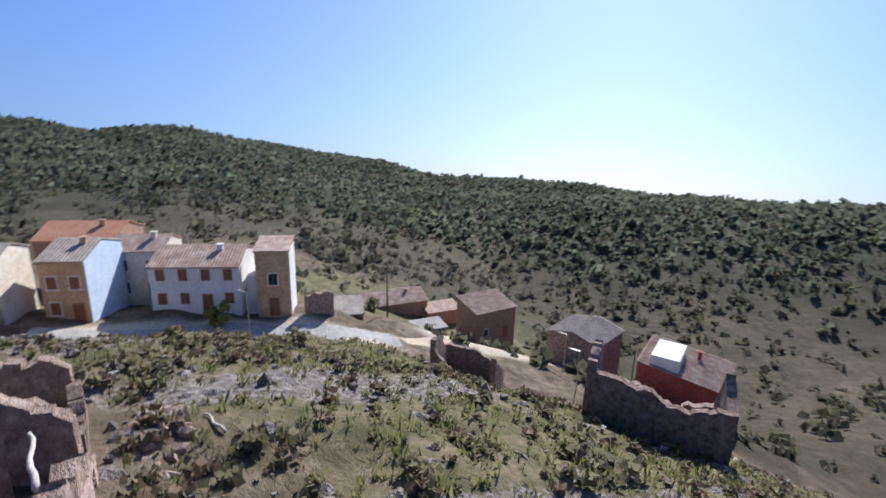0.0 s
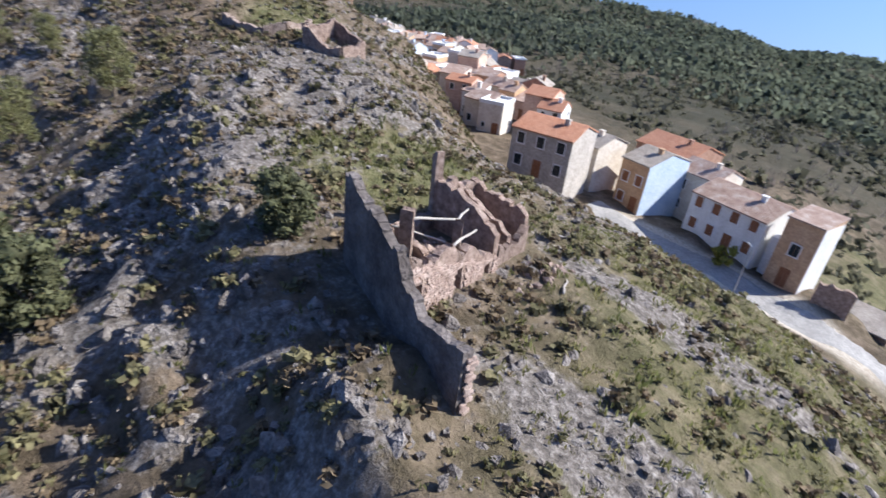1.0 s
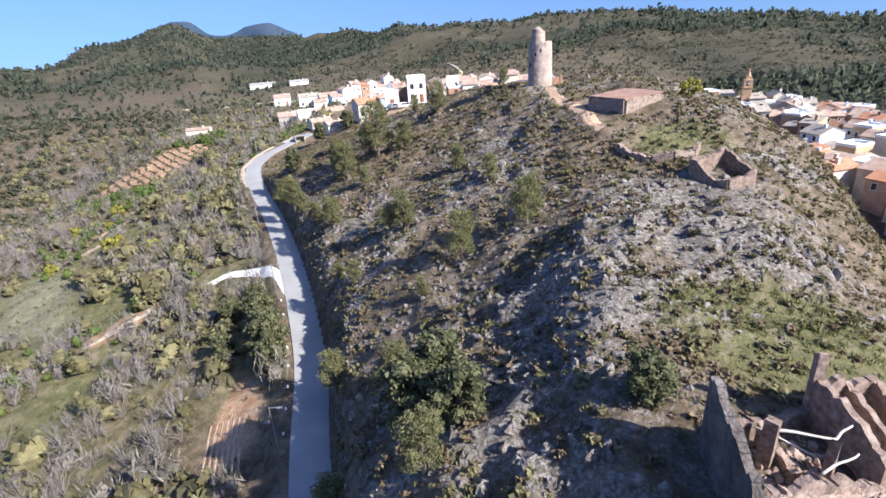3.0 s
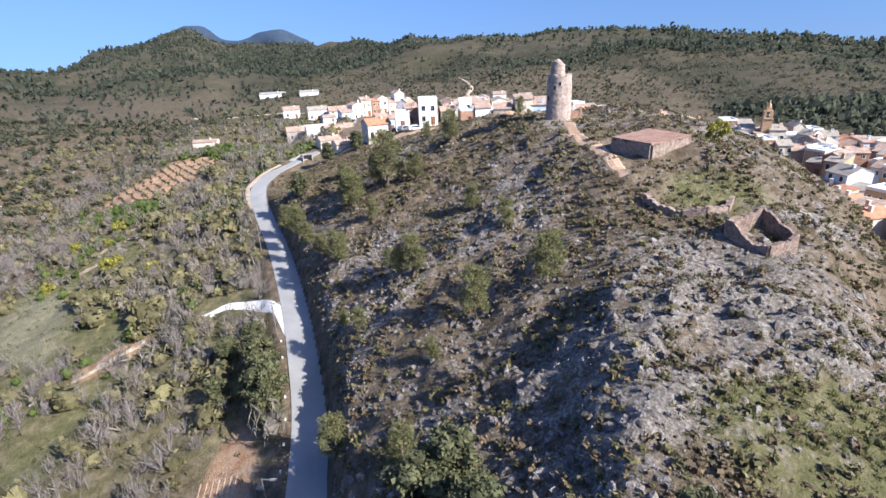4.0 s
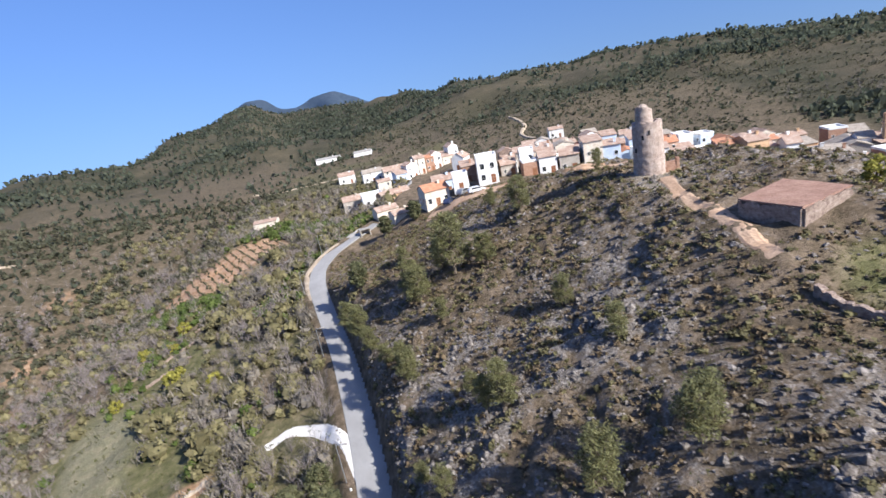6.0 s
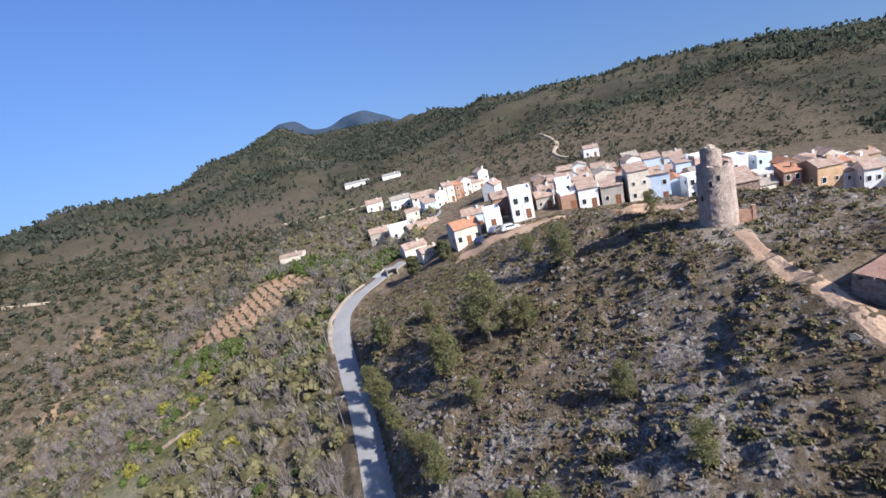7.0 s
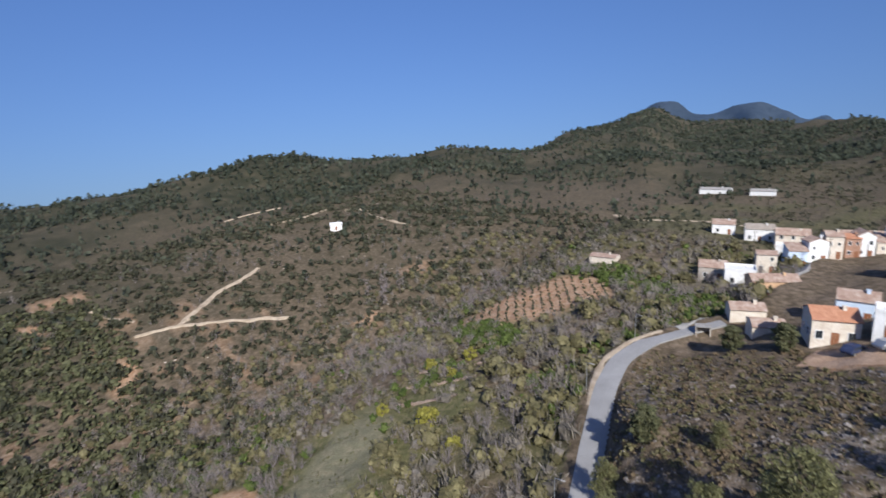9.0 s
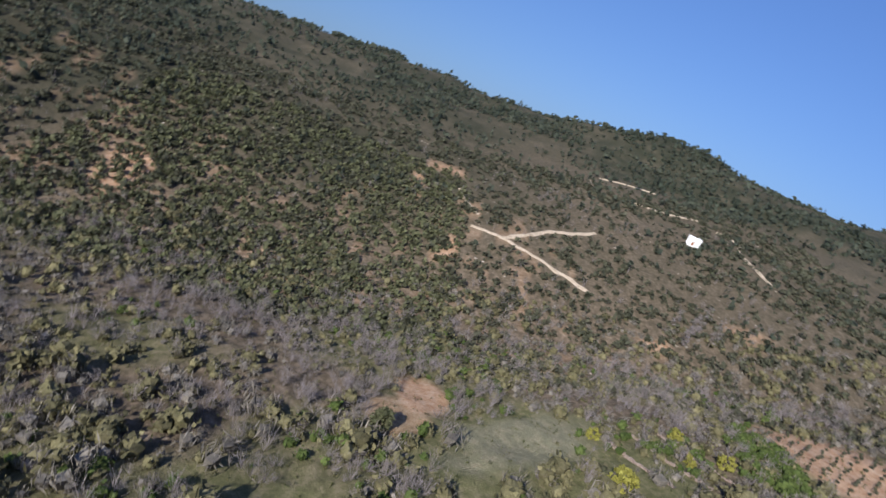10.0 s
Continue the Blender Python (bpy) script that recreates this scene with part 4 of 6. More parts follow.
def house(name, label, x, y, turn, w, d, h, rise=1.4, ridge="w", walls=None, roof=None, group="village houses", z=None, drop=2.5, tiled=False, cols=2, floors=2, leaf=None, sides=False, chimney=True, odd=None):
    """A house: w along its front, d deep, h to the eaves; the front looks along local -y. ridge: along 'w', along 'd', 'mono' (falls to the front) or 'flat'."""
    foot = height(x, y) if z is None else z
    SITES.append((x, y, 0.6 * max(w, d)))
    t = thing(name, label, "house", x, y, foot, turn, group)
    quarter = Matrix.Rotation(radians(-90), 3, "Z")
    bm, rf = bmesh.new(), bmesh.new()
    o, th = 0.3, 0.16
    if ridge == "d":
        s = rise / (w / 2)
        prism(bm, [(-w / 2, -drop), (w / 2, -drop), (w / 2, h), (0, h + rise), (-w / 2, h)], -d / 2, d / 2)
        prism(rf, [(-w / 2 - o, h - o * s + 0.01), (0, h + rise + 0.01), (w / 2 + o, h - o * s + 0.01), (w / 2 + o, h - o * s + th), (0, h + rise + th), (-w / 2 - o, h - o * s + th)], -d / 2 - 0.12, d / 2 + 0.12)
        rows = [(-d / 2, d / 2, (q * (w / 2 + o), h - o * s + th), (0, h + rise + th)) for q in (-1, 1)]
    elif ridge == "w":
        s = rise / (d / 2)
        prism(bm, [(-d / 2, -drop), (d / 2, -drop), (d / 2, h), (0, h + rise), (-d / 2, h)], -w / 2, w / 2)
        prism(rf, [(-d / 2 - o, h - o * s + 0.01), (0, h + rise + 0.01), (d / 2 + o, h - o * s + 0.01), (d / 2 + o, h - o * s + th), (0, h + rise + th), (-d / 2 - o, h - o * s + th)], -w / 2 - 0.12, w / 2 + 0.12)
        rows = [(-w / 2, w / 2, (q * (d / 2 + o), h - o * s + th), (0, h + rise + th)) for q in (-1, 1)]
    elif ridge == "mono":
        s = rise / d
        prism(bm, [(-d / 2, -drop), (d / 2, -drop), (d / 2, h), (-d / 2, h + rise)], -w / 2, w / 2)
        prism(rf, [(-d / 2 - 0.1, h + rise + 0.02), (d / 2 + o, h - o * s + 0.01), (d / 2 + o, h - o * s + th), (-d / 2 - 0.1, h + rise + th)], -w / 2 - 0.12, w / 2 + 0.12)
        rows = [(-w / 2, w / 2, (d / 2 + o, h - o * s + th), (-d / 2, h + rise + th))]
    else:
        box(bm, -w / 2, w / 2, -d / 2, d / 2, -drop, h)
        for x0, x1, y0, y1 in ((-w / 2 - 0.05, w / 2 + 0.05, -d / 2 - 0.05, -d / 2 + 0.2), (-w / 2 - 0.05, w / 2 + 0.05, d / 2 - 0.2, d / 2 + 0.05), (-w / 2 - 0.05, -w / 2 + 0.2, -d / 2 + 0.2, d / 2 - 0.2), (w / 2 - 0.2, w / 2 + 0.05, -d / 2 + 0.2, d / 2 - 0.2)):
            box(rf, x0, x1, y0, y1, h + 0.004, h + 0.55)
        box(rf, -w / 2 + 0.2, w / 2 - 0.2, -d / 2 + 0.2, d / 2 - 0.2, h + 0.004, h + 0.12)
    if ridge in ("w", "mono"):
        for b in (bm, rf):
            bmesh.ops.rotate(b, verts=b.verts, cent=(0, 0, 0), matrix=quarter)
    bmesh.ops.recalc_face_normals(bm, faces=bm.faces)
    part("wall", bm, walls or WHITE, t)
    bmesh.ops.recalc_face_normals(rf, faces=rf.faces)
    r = part("parapet" if ridge == "flat" else "roof", rf, roof or TILE, t)
    for q in rows if tiled and ridge != "flat" else ():
        tile_rows(r, *q, quarter.to_4x4() if ridge in ("w", "mono") else Matrix())
    if chimney and ridge != "flat":
        c = bmesh.new()
        cz = h + rise * 0.55
        box(c, -0.28, 0.28, -0.22, 0.22, cz - 0.8, cz + 1.0)
        box(c, -0.36, 0.36, -0.3, 0.3, cz + 1.0, cz + 1.1)
        part("chimney", c, walls or WHITE, r).matrix_local = pose(w * 0.22, -d * 0.12, 0)
    for f in range(floors):
        zz = 1.6 + f * 2.7
        if zz + 0.8 > h:
            break
        for k in range(cols):
            xx = (k + 0.5) / cols * w - w / 2
            if f == 0 and k == cols // 2:
                add_door(t, xx, -d / 2)
            elif odd is None or odd.random() < 0.6:
                add_window(t, xx, -d / 2, zz, 0, leaf, 1.0 if odd is None else odd.choice([0.6, 0.75, 0.85]))
        if sides:
            for q in (-1, 1):
                for k in range(2):
                    if odd is None or odd.random() < 0.35:
                        add_window(t, q * w / 2, (k - 0.5) * d * 0.45, zz, 90 * q, leaf, 1.0 if odd is None else 0.65)
    return t


# the row along the street under the hill: fronts look west
house("white_house", "two-storey white house with brown shutters", 71.2, 13.4, -99, 9.4, 7.6, 5.2, 1.3, "w", WHITE, TILE, z=-14.2, tiled=True, cols=4, leaf=SHUTTER_MESH, chimney=True)
tall = house("tower_house", "tall narrow ochre house with a white side wall", 68.4, 5.6, -96, 3.6, 4.4, 7.5, 0.5, "mono", OCHRE, TILE, z=-14.8, cols=1, floors=3, chimney=False)
bm = bmesh.new()
box(bm, 1.804, 1.86, -2.2, 2.2, -2.4, 7.4)
part("side_wall", bm, WHITE, tall, "white rendered side wall")
bm = bmesh.new()
box(bm, -3.0, -1.804, -1.2, 2.3, -2.4, 4.4)
part("annexe", bm, WHITE, tall, "low white annexe")
blue = house("blue_gable_house", "brown house with a pale blue blank gable", 69.2, 24.9, -97, 4.2, 8.0, 6.5, 1.2, "w", OCHRE, TILE_GREY, z=-13.6, tiled=True, cols=2, leaf=SHUTTER_MESH)
BLUEWASH = material("pale_blue_render", [(0.5, 0.6, 0.72), (0.62, 0.7, 0.8)], 0.6, 0.9, 0.08)
bm = bmesh.new()
prism(bm, [(-4.0, -2.3), (4.0, -2.3), (4.0, 6.48), (0, 7.65), (-4.0, 6.48)], -2.16, -2.1)
bmesh.ops.rotate(bm, verts=bm.verts, cent=(0, 0, 0), matrix=Matrix.Rotation(radians(90), 3, "Z"))
part("gable", bm, BLUEWASH, blue, "pale blue rendered gable")
house("long_grey_house", "long house with a blank grey gable and orange roof", 57.2, 32.6, -76, 8.0, 7.0, 5.4, 1.2, "w", GREYRENDER, TILE_NEW, z=-9.6, drop=5.0, tiled=True, cols=3, leaf=PANE_MESH)
house("low_grey_house", "low house with a weathered tile roof", 66.0, 32.6, -90, 6, 6.5, 5.6, 1.1, "w", CREAM, TILE_GREY, z=-12.0, cols=2)
house("back_red_roof_house", "house with a red tiled roof behind the street", 81.0, 28.0, -97, 9, 8, 6.6, 1.4, "w", BRICK, TILE_NEW, z=-14.5, cols=2)
house("back_pink_house", "narrow house with a pinkish tile roof", 75.8, 20.6, -97, 6, 6, 6.0, 1.2, "w", CREAM, TILE, z=-14.4, cols=2)
house("stone_shed", "low stone shed with a ruined tile roof", 71.6, -2.2, -92, 4.4, 3.8, 2.8, 0.9, "mono", RUBBLE, TILE_GREY, z=-19.6, floors=0, chimney=False)
house("salmon_roof_house", "low house with a salmon tiled roof", 105.5, -13.5, -82, 12.5, 8.0, 4.4, 1.3, "w", BRICK, TILE, tiled=True, cols=2, floors=1, z=-33.2)
house("flat_shed", "low shed with a grey sheet roof", 95.5, -18.8, -80, 6.0, 4.0, 2.2, 0.4, "mono", GREYRENDER, CONCRETE, floors=0, chimney=False, z=-33.2)
house("tile_shed", "low shed with a salmon tiled roof", 102.5, -23.0, -80, 7.0, 4.0, 2.4, 0.6, "mono", BRICK, TILE, floors=0, chimney=False, z=-33.0)
house("block_house", "reddish block house with a pale tiled roof", 92.6, -29.0, -74, 8.6, 6.4, 5.4, 1.2, "mono", BRICK, TILE, tiled=True, cols=2, floors=1, chimney=False, z=-32.0)
house("stone_barn", "stone barn with a high blank end wall", 72.5, -37.5, -58, 8.0, 8.0, 6.0, 1.0, "w", RUBBLE, TILE_GREY, tiled=True, floors=0, chimney=False, z=-29.5)
red = house("red_house", "dark red rendered house with a roof terrace", 60.5, -45.5, -48, 9.6, 10.4, 6.4, 1.4, "mono", REDRENDER, TILE, tiled=True, cols=2, floors=1, z=-30.6)
bm = bmesh.new()
box(bm, -4.4, 1.2, 0.4, 3.8, 6.4, 9.0)
part("terrace_room", bm, WHITE, red, "white roof-terrace room")
add_window(red, -2.8, 0.4, 7.9)
add_window(red, -0.6, 0.4, 7.9)

# houses of the village beyond the tower and on the neck of the hill
PLAIN = [
    ("orange_roof_house", "cream house with a bright orange tiled roof", -17.0, 141.5, 25, 8.0, 7.5, 5.2, 1.3, "w", CREAM, TILE_NEW, 3, 2),
    ("white_flat_house", "small white flat-roofed house", -9.6, 140.5, 8, 4.6, 5.0, 5.0, 0, "flat", WHITE, WHITE, 1, 2),
    ("tall_white_house", "tall white and cream flat-roofed house", -2.6, 141.5, 5, 6.0, 6.5, 8.0, 0, "flat", WHITE, WHITE, 2, 3),
    ("tile_shed", "low shed with a brown tiled roof", -28.0, 148.5, 30, 7.0, 6.0, 2.4, 0.9, "w", CREAM, TILE, 0, 0),
    ("tile_shed", "low shed with a brown tiled roof", -34.0, 156.0, 30, 8.0, 6.0, 2.4, 0.9, "w", CREAM, TILE, 0, 0),
    ("blue_wash_house", "pale blue house with a tile roof", -16.0, 156.5, 10, 7.5, 7.0, 5.2, 1.2, "w", BLUEWASH, TILE, 2, 2),
    ("brick_house", "unrendered reddish brick village house", -8.5, 157.0, 10, 5.0, 6.0, 6.0, 1.0, "mono", BRICK, TILE, 1, 2),
    ("white_cube_house", "white flat-roofed house with stepped terraces", -46.5, 191.0, 20, 9.0, 8.0, 5.2, 0, "flat", WHITE, WHITE, 2, 2),
    ("grey_gable_house", "grey house with a pale tile roof", -56.0, 198.0, 20, 9.0, 8.0, 4.8, 1.4, "w", GREYRENDER, TILE, 2, 1),
    ("white_flat_house", "white flat-roofed village house", -46.0, 232.0, 15, 8.0, 7.0, 5.6, 0, "flat", WHITE, WHITE, 2, 2),
    ("barn", "long low barn with a tan tile roof", -37.0, 184.0, 35, 13.0, 7.0, 3.4, 1.2, "w", OCHRE, TILE, 0, 0),
    ("chapel", "small white chapel with a gable", -13.0, 194.0, -20, 5.5, 7.0, 5.6, 1.6, "d", WHITE, TILE, 1, 1),
    ("tan_house", "large cream house with a tan tile roof", -28.0, 238.0, 20, 13.0, 9.0, 5.2, 1.6, "w", CREAM, TILE, 3, 2),
    ("yellow_house", "yellow two-storey house with a tile roof", -51.0, 257.0, 20, 13.0, 9.0, 6.4, 1.8, "w", CREAM, TILE, 3, 2),
    ("grey_roof_house", "white house with a grey roof", -63.0, 262.0, 20, 12.0, 9.0, 6.0, 1.5, "w", WHITE, TILE_GREY, 3, 2),
    ("pink_roof_house", "white house with a pink tile roof", -77.0, 265.0, 20, 10.0, 9.0, 5.0, 1.5, "w", WHITE, TILE, 2, 2),
    ("field_shed", "low shed with a flat tiled roof", -94.0, 203.0, 12, 11.0, 7.0, 2.6, 0.6, "w", CREAM, TILE, 0, 0),
    ("white_hut", "small white hut on the far slope", -254.0, 190.0, 60, 8.0, 6.0, 4.0, 0.8, "w", WHITE, WHITE, 1, 1),
    ("white_farmhouse", "white farmhouse alone in the scrub", 30.0, 290.0, 0, 9.0, 8.0, 5.5, 1.2, "w", WHITE, TILE, 2, 2),
    ("long_white_shed", "long low white farm shed", -128.0, 395.0, 10, 22.0, 8.0, 3.4, 1.0, "w", WHITE, CONCRETE, 0, 0),
    ("long_white_shed", "long low white farm shed", -100.0, 392.0, 10, 16.0, 8.0, 3.4, 1.0, "w", WHITE, CONCRETE, 0, 0),
]
for name, label, x, y, turn, w, d, h, rise, ridge, walls, roof, cols, floors in PLAIN:
    house(name, label, x, y, turn, 0.82 * w, 0.82 * d, 0.8 * h, rise, ridge, walls, roof, cols=max(cols, 1), floors=floors, sides=x > -60 and floors > 1)

WALLS = [(WHITE, "white"), (WHITE, "white"), (WHITE, "whitewashed"), (WHITE, "whitewashed"), (WHITE, "white"), (CREAM, "cream"), (CREAM, "pale cream"), (OCHRE, "ochre"), (BRICK, "bare brick"), (WHITE, "white"), (BLUEWASH, "pale blue"), (GREYRENDER, "grey"), (PINKRENDER, "pinkish"), (PINKRENDER, "faded pink"), (CREAM, "cream"), (BRICK, "bare brick"), (RUBBLE, "brown stone")]
ROOFS = [(TILE, "brown tile"), (TILE, "brown tile"), (TILE_GREY, "grey-brown tile"), (TILE_NEW, "orange tile"), (TILE, "old tile"), (TILE, "pinkish tile"), (TILE_GREY, "weathered tile")]


def row_of_houses(seed, x0, y0, x1, y1, turn, heights=(3.6, 4.4, 5.2, 5.8, 6.6)):
    """Houses side by side along a street line."""
    rng = random.Random(seed)
    length, s = math.hypot(x1 - x0, y1 - y0), 0.0
    while s < length:
        w = rng.uniform(3.2, 5.2)
        f = (s + w / 2) / length
        x, y = x0 + (x1 - x0) * f + rng.uniform(-0.8, 0.8), y0 + (y1 - y0) * f + rng.uniform(-0.8, 0.8)
        wall, wname = rng.choice(WALLS)
        roof, rname = rng.choice(ROOFS)
        ridge = rng.choice(["w", "w", "mono", "d", "flat"])
        h = rng.choice(heights) * rng.uniform(0.9, 1.1)
        label = f"{wname} village house with a {'flat roof' if ridge == 'flat' else rname + ' roof'}"
        house("village_house", label, x, y, turn + rng.uniform(-9, 9), w, rng.uniform(4.2, 6.4), h, rng.uniform(0.7, 1.3), ridge, wall, WHITE if ridge == "flat" else roof, cols=2, floors=3, sides=True, chimney=rng.random() < 0.6, odd=rng)
        s += w + rng.choice([0.1, 0.1, 1.5])


row_of_houses(3, 6, 146, 62, 139, 0)
row_of_houses(4, 2, 161, 74, 152, 0)
row_of_houses(5, 0, 176, 84, 166, 0)
row_of_houses(6, 8, 192, 60, 184, 0)
row_of_houses(10, 67, 72, 77, 97, -70, (2.8, 3.4, 4.2))
row_of_houses(11, 66, 50, 82, 96, -70, (3.6, 4.4, 5.2))
row_of_houses(12, 75, 46, 94, 104, -70)
row_of_houses(13, 86, 56, 108, 122, -70)
row_of_houses(14, 84, 104, 100, 138, -60)
row_of_houses(15, 100, 108, 122, 140, -60)
row_of_houses(16, 118, 118, 140, 150, -60)


def build_church():
    x, y = 91.0, 144.0
    t = thing("church", "stone church with a slender cream bell tower", "church", x, y, height(x, y), -20)
    bm = bmesh.new()
    box(bm, -1.15, 1.15, -1.15, 1.15, -2, 9.0)
    box(bm, -1.3, 1.3, -1.3, 1.3, 9.0, 9.25)
    for cx in (-0.8, 0.8):
        for cy in (-0.8, 0.8):
            box(bm, cx - 0.28, cx + 0.28, cy - 0.28, cy + 0.28, 9.25, 11.0)
    box(bm, -1.1, 1.1, -1.1, 1.1, 11.0, 11.3)
    box(bm, -0.6, 0.6, -0.6, 0.6, 11.3, 12.2)
    part("bell_tower", bm, OCHRE, t)
    bm = bmesh.new()
    bmesh.ops.create_cone(bm, segments=8, radius1=0.6, radius2=0.08, depth=1.6, matrix=pose(0, 0, 13.0), cap_ends=True)
    bmesh.ops.create_uvsphere(bm, u_segments=8, v_segments=6, radius=0.2, matrix=pose(0, 0, 13.9))
    part("spire", bm, OCHRE, t)
    bm = bmesh.new()
    bmesh.ops.create_cone(bm, segments=12, radius1=0.45, radius2=0.15, depth=0.8, matrix=pose(0, 0, 10.3), cap_ends=True)
    part("bell", bm, METAL, t)
    bm = bmesh.new()
    prism(bm, [(-11.5, -2), (-1.2, -2), (-1.2, 4.0), (-6.6, 5.8), (-11.5, 4.0)], -3, 9)
    bmesh.ops.recalc_face_normals(bm, faces=bm.faces)
    part("nave", bm, GREYRENDER, t)
    bm = bmesh.new()
    prism(bm, [(-11.9, 3.9), (-6.6, 5.84), (-1.4, 3.9), (-1.4, 4.1), (-6.6, 6.05), (-11.9, 4.1)], -3.2, 9.2)
    bmesh.ops.recalc_face_normals(bm, faces=bm.faces)
    part("roof", bm, TILE_GREY, t)


build_church()

row_of_houses(21, -4, 150, 40, 150, 0)
row_of_houses(22, -46, 205, -20, 232, 30)
row_of_houses(31, 64, 136, 100, 122, -10)
row_of_houses(32, 78, 150, 98, 143, -10)
row_of_houses(33, 88, 164, 132, 152, -10)
row_of_houses(34, 112, 136, 140, 120, -40)


# ---- plants and stones ----
RNG = np.random.RandomState(11)


def leaf_clump(rng, n, spread=(1, 1, 0.7), leaf=0.3, thin=1.0, up=0.0):
    """Loose leaf-like quads through a rounded clump of unit size."""
    v, f = [], []
    for k in range(n):
        d = rng.randn(3)
        d /= np.linalg.norm(d)
        c = d * np.array(spread) * (0.45 + 0.55 * rng.rand()) + [0, 0, spread[2] * 0.9]
        a = rng.randn(3) + [0, 0, up * 3]
        a /= np.linalg.norm(a)
        b = np.cross(a, rng.randn(3))
        b /= np.linalg.norm(b)
        s = leaf * (0.6 + 0.8 * rng.rand())
        at = len(v)
        v += [c - a * s - b * s * thin * 0.6, c + b * s * thin, c + a * s, c - b * s * thin]
        f.append((at, at + 1, at + 2, at + 3))
    return np.array(v), np.array(f)


def core(rng, n, spread, lumps=0.35):
    """A lumpy rounded body of quads, n to each side of a cube, standing on the ground."""
    v, f, at = [], [], {}
    for axis in range(3):
        for sign in (-1, 1):
            for a in range(n):
                for b in range(n):
                    q = []
                    for da, db in ((0, 0), (1, 0), (1, 1), (0, 1)):
                        p = [0, 0, 0]
                        p[axis], p[(axis + 1) % 3], p[(axis + 2) % 3] = sign * n, 2 * (a + da) - n, 2 * (b + db) - n
                        if tuple(p) not in at:
                            at[tuple(p)] = len(v)
                            d = np.array(p, float)
                            v.append(d / np.linalg.norm(d) * (1 + lumps * (rng.rand() - 0.6)))
                        q.append(at[tuple(p)])
                    f.append(q if sign > 0 else q[::-1])
    return np.array(v) * spread + [0, 0, spread[2] * 0.9], np.array(f)


def bushy(rng, leaves, spread, leaf, n=2, lumps=0.35, fill=0.78):
    """A rounded bush or crown: a lumpy body under loose leaves."""
    cv, cf = core(rng, n, np.array(spread) * fill, lumps)
    cv[:, 2] += spread[2] * 0.9 * (1 - fill)
    v, f = leaf_clump(rng, leaves, spread, leaf)
    return np.concatenate([cv, v]), np.concatenate([cf, f + len(cv)])


def bare_tree(rng, n=25):
    """A leafless crown: thin branches fanning up from the foot, with twigs at their ends."""
    v, f = [], []
    for k in range(n):
        a, lean = rng.rand() * 2 * np.pi, 0.15 + 0.75 * rng.rand() ** 0.8
        tip = np.array([np.cos(a) * lean, np.sin(a) * lean, 1.75 - 0.75 * lean ** 2 + 0.25 * rng.randn()])
        root = np.array([0, 0, 0.15]) + tip * 0.25 * rng.rand()
        side = np.cross(tip - root, rng.randn(3))
        side /= np.linalg.norm(side)
        at = len(v)
        v += [root - side * 0.014, root + side * 0.014, tip + side * 0.005, tip - side * 0.005]
        f.append((at, at + 1, at + 2, at + 3))
        for _ in range(3):
            p = root + (tip - root) * (0.45 + 0.5 * rng.rand())
            d = (tip - root) * 0.2 + rng.randn(3) * 0.22
            at = len(v)
            v += [p - side * 0.009, p + side * 0.009, p + d + side * 0.004, p + d - side * 0.004]
            f.append((at, at + 1, at + 2, at + 3))
    return np.array(v), np.array(f)


def crag_shape(rng):
    """A jagged upright block of bedded rock."""
    v, f = core(rng, 2, np.array([0.85, 0.6, 0.85]), 0.75)
    lift = v[:, 2] / 1.9
    v[:, :2] *= (1.15 - 0.55 * lift)[:, None]
    v[:, 2] += 0.35 * rng.randn(len(v)) * lift
    v[:, 0] += 0.3 * lift * rng.randn()
    return v * [1, 1, 0.9], np.concatenate([f[:, :3], f[:, [0, 2, 3]]])


def stone_shape(rng, fine):
    bm = bmesh.new()
    bmesh.ops.create_icosphere(bm, subdivisions=2 if fine else 1, radius=1.0)
    off, sc = Vector(rng.rand(3) * 40), Vector((0.7 + 0.6 * rng.rand(), 0.6 + 0.5 * rng.rand(), 0.6 + 0.7 * rng.rand()))
    for v in bm.verts:
        n = noise.noise(v.co * 1.1 + off) * 0.55 + noise.noise(v.co * 2.7 + off) * 0.3
        v.co = Vector((v.co.x * sc.x, v.co.y * sc.y, v.co.z * sc.z)) * (1 + n)
        q = 0.32
        v.co.z = 0.55 * v.co.z + 0.45 * q * round(v.co.z / q)
    bm.verts.ensure_lookup_table()
    vs = np.array([v.co[:] for v in bm.verts])
    fs = np.array([[v.index for v in f.verts] for f in bm.faces])
    bm.free()
    return vs, fs


def scatter(n, x0, x1, y0, y1, keep):
    """Random places in a box of the plan, kept with the chance that keep gives."""
    x, y = x0 + (x1 - x0) * RNG.rand(n), y0 + (y1 - y0) * RNG.rand(n)
    m = RNG.rand(n) < keep(x, y)
    return x[m], y[m]


def far(x, y):
    return np.hypot(x, y - 40)


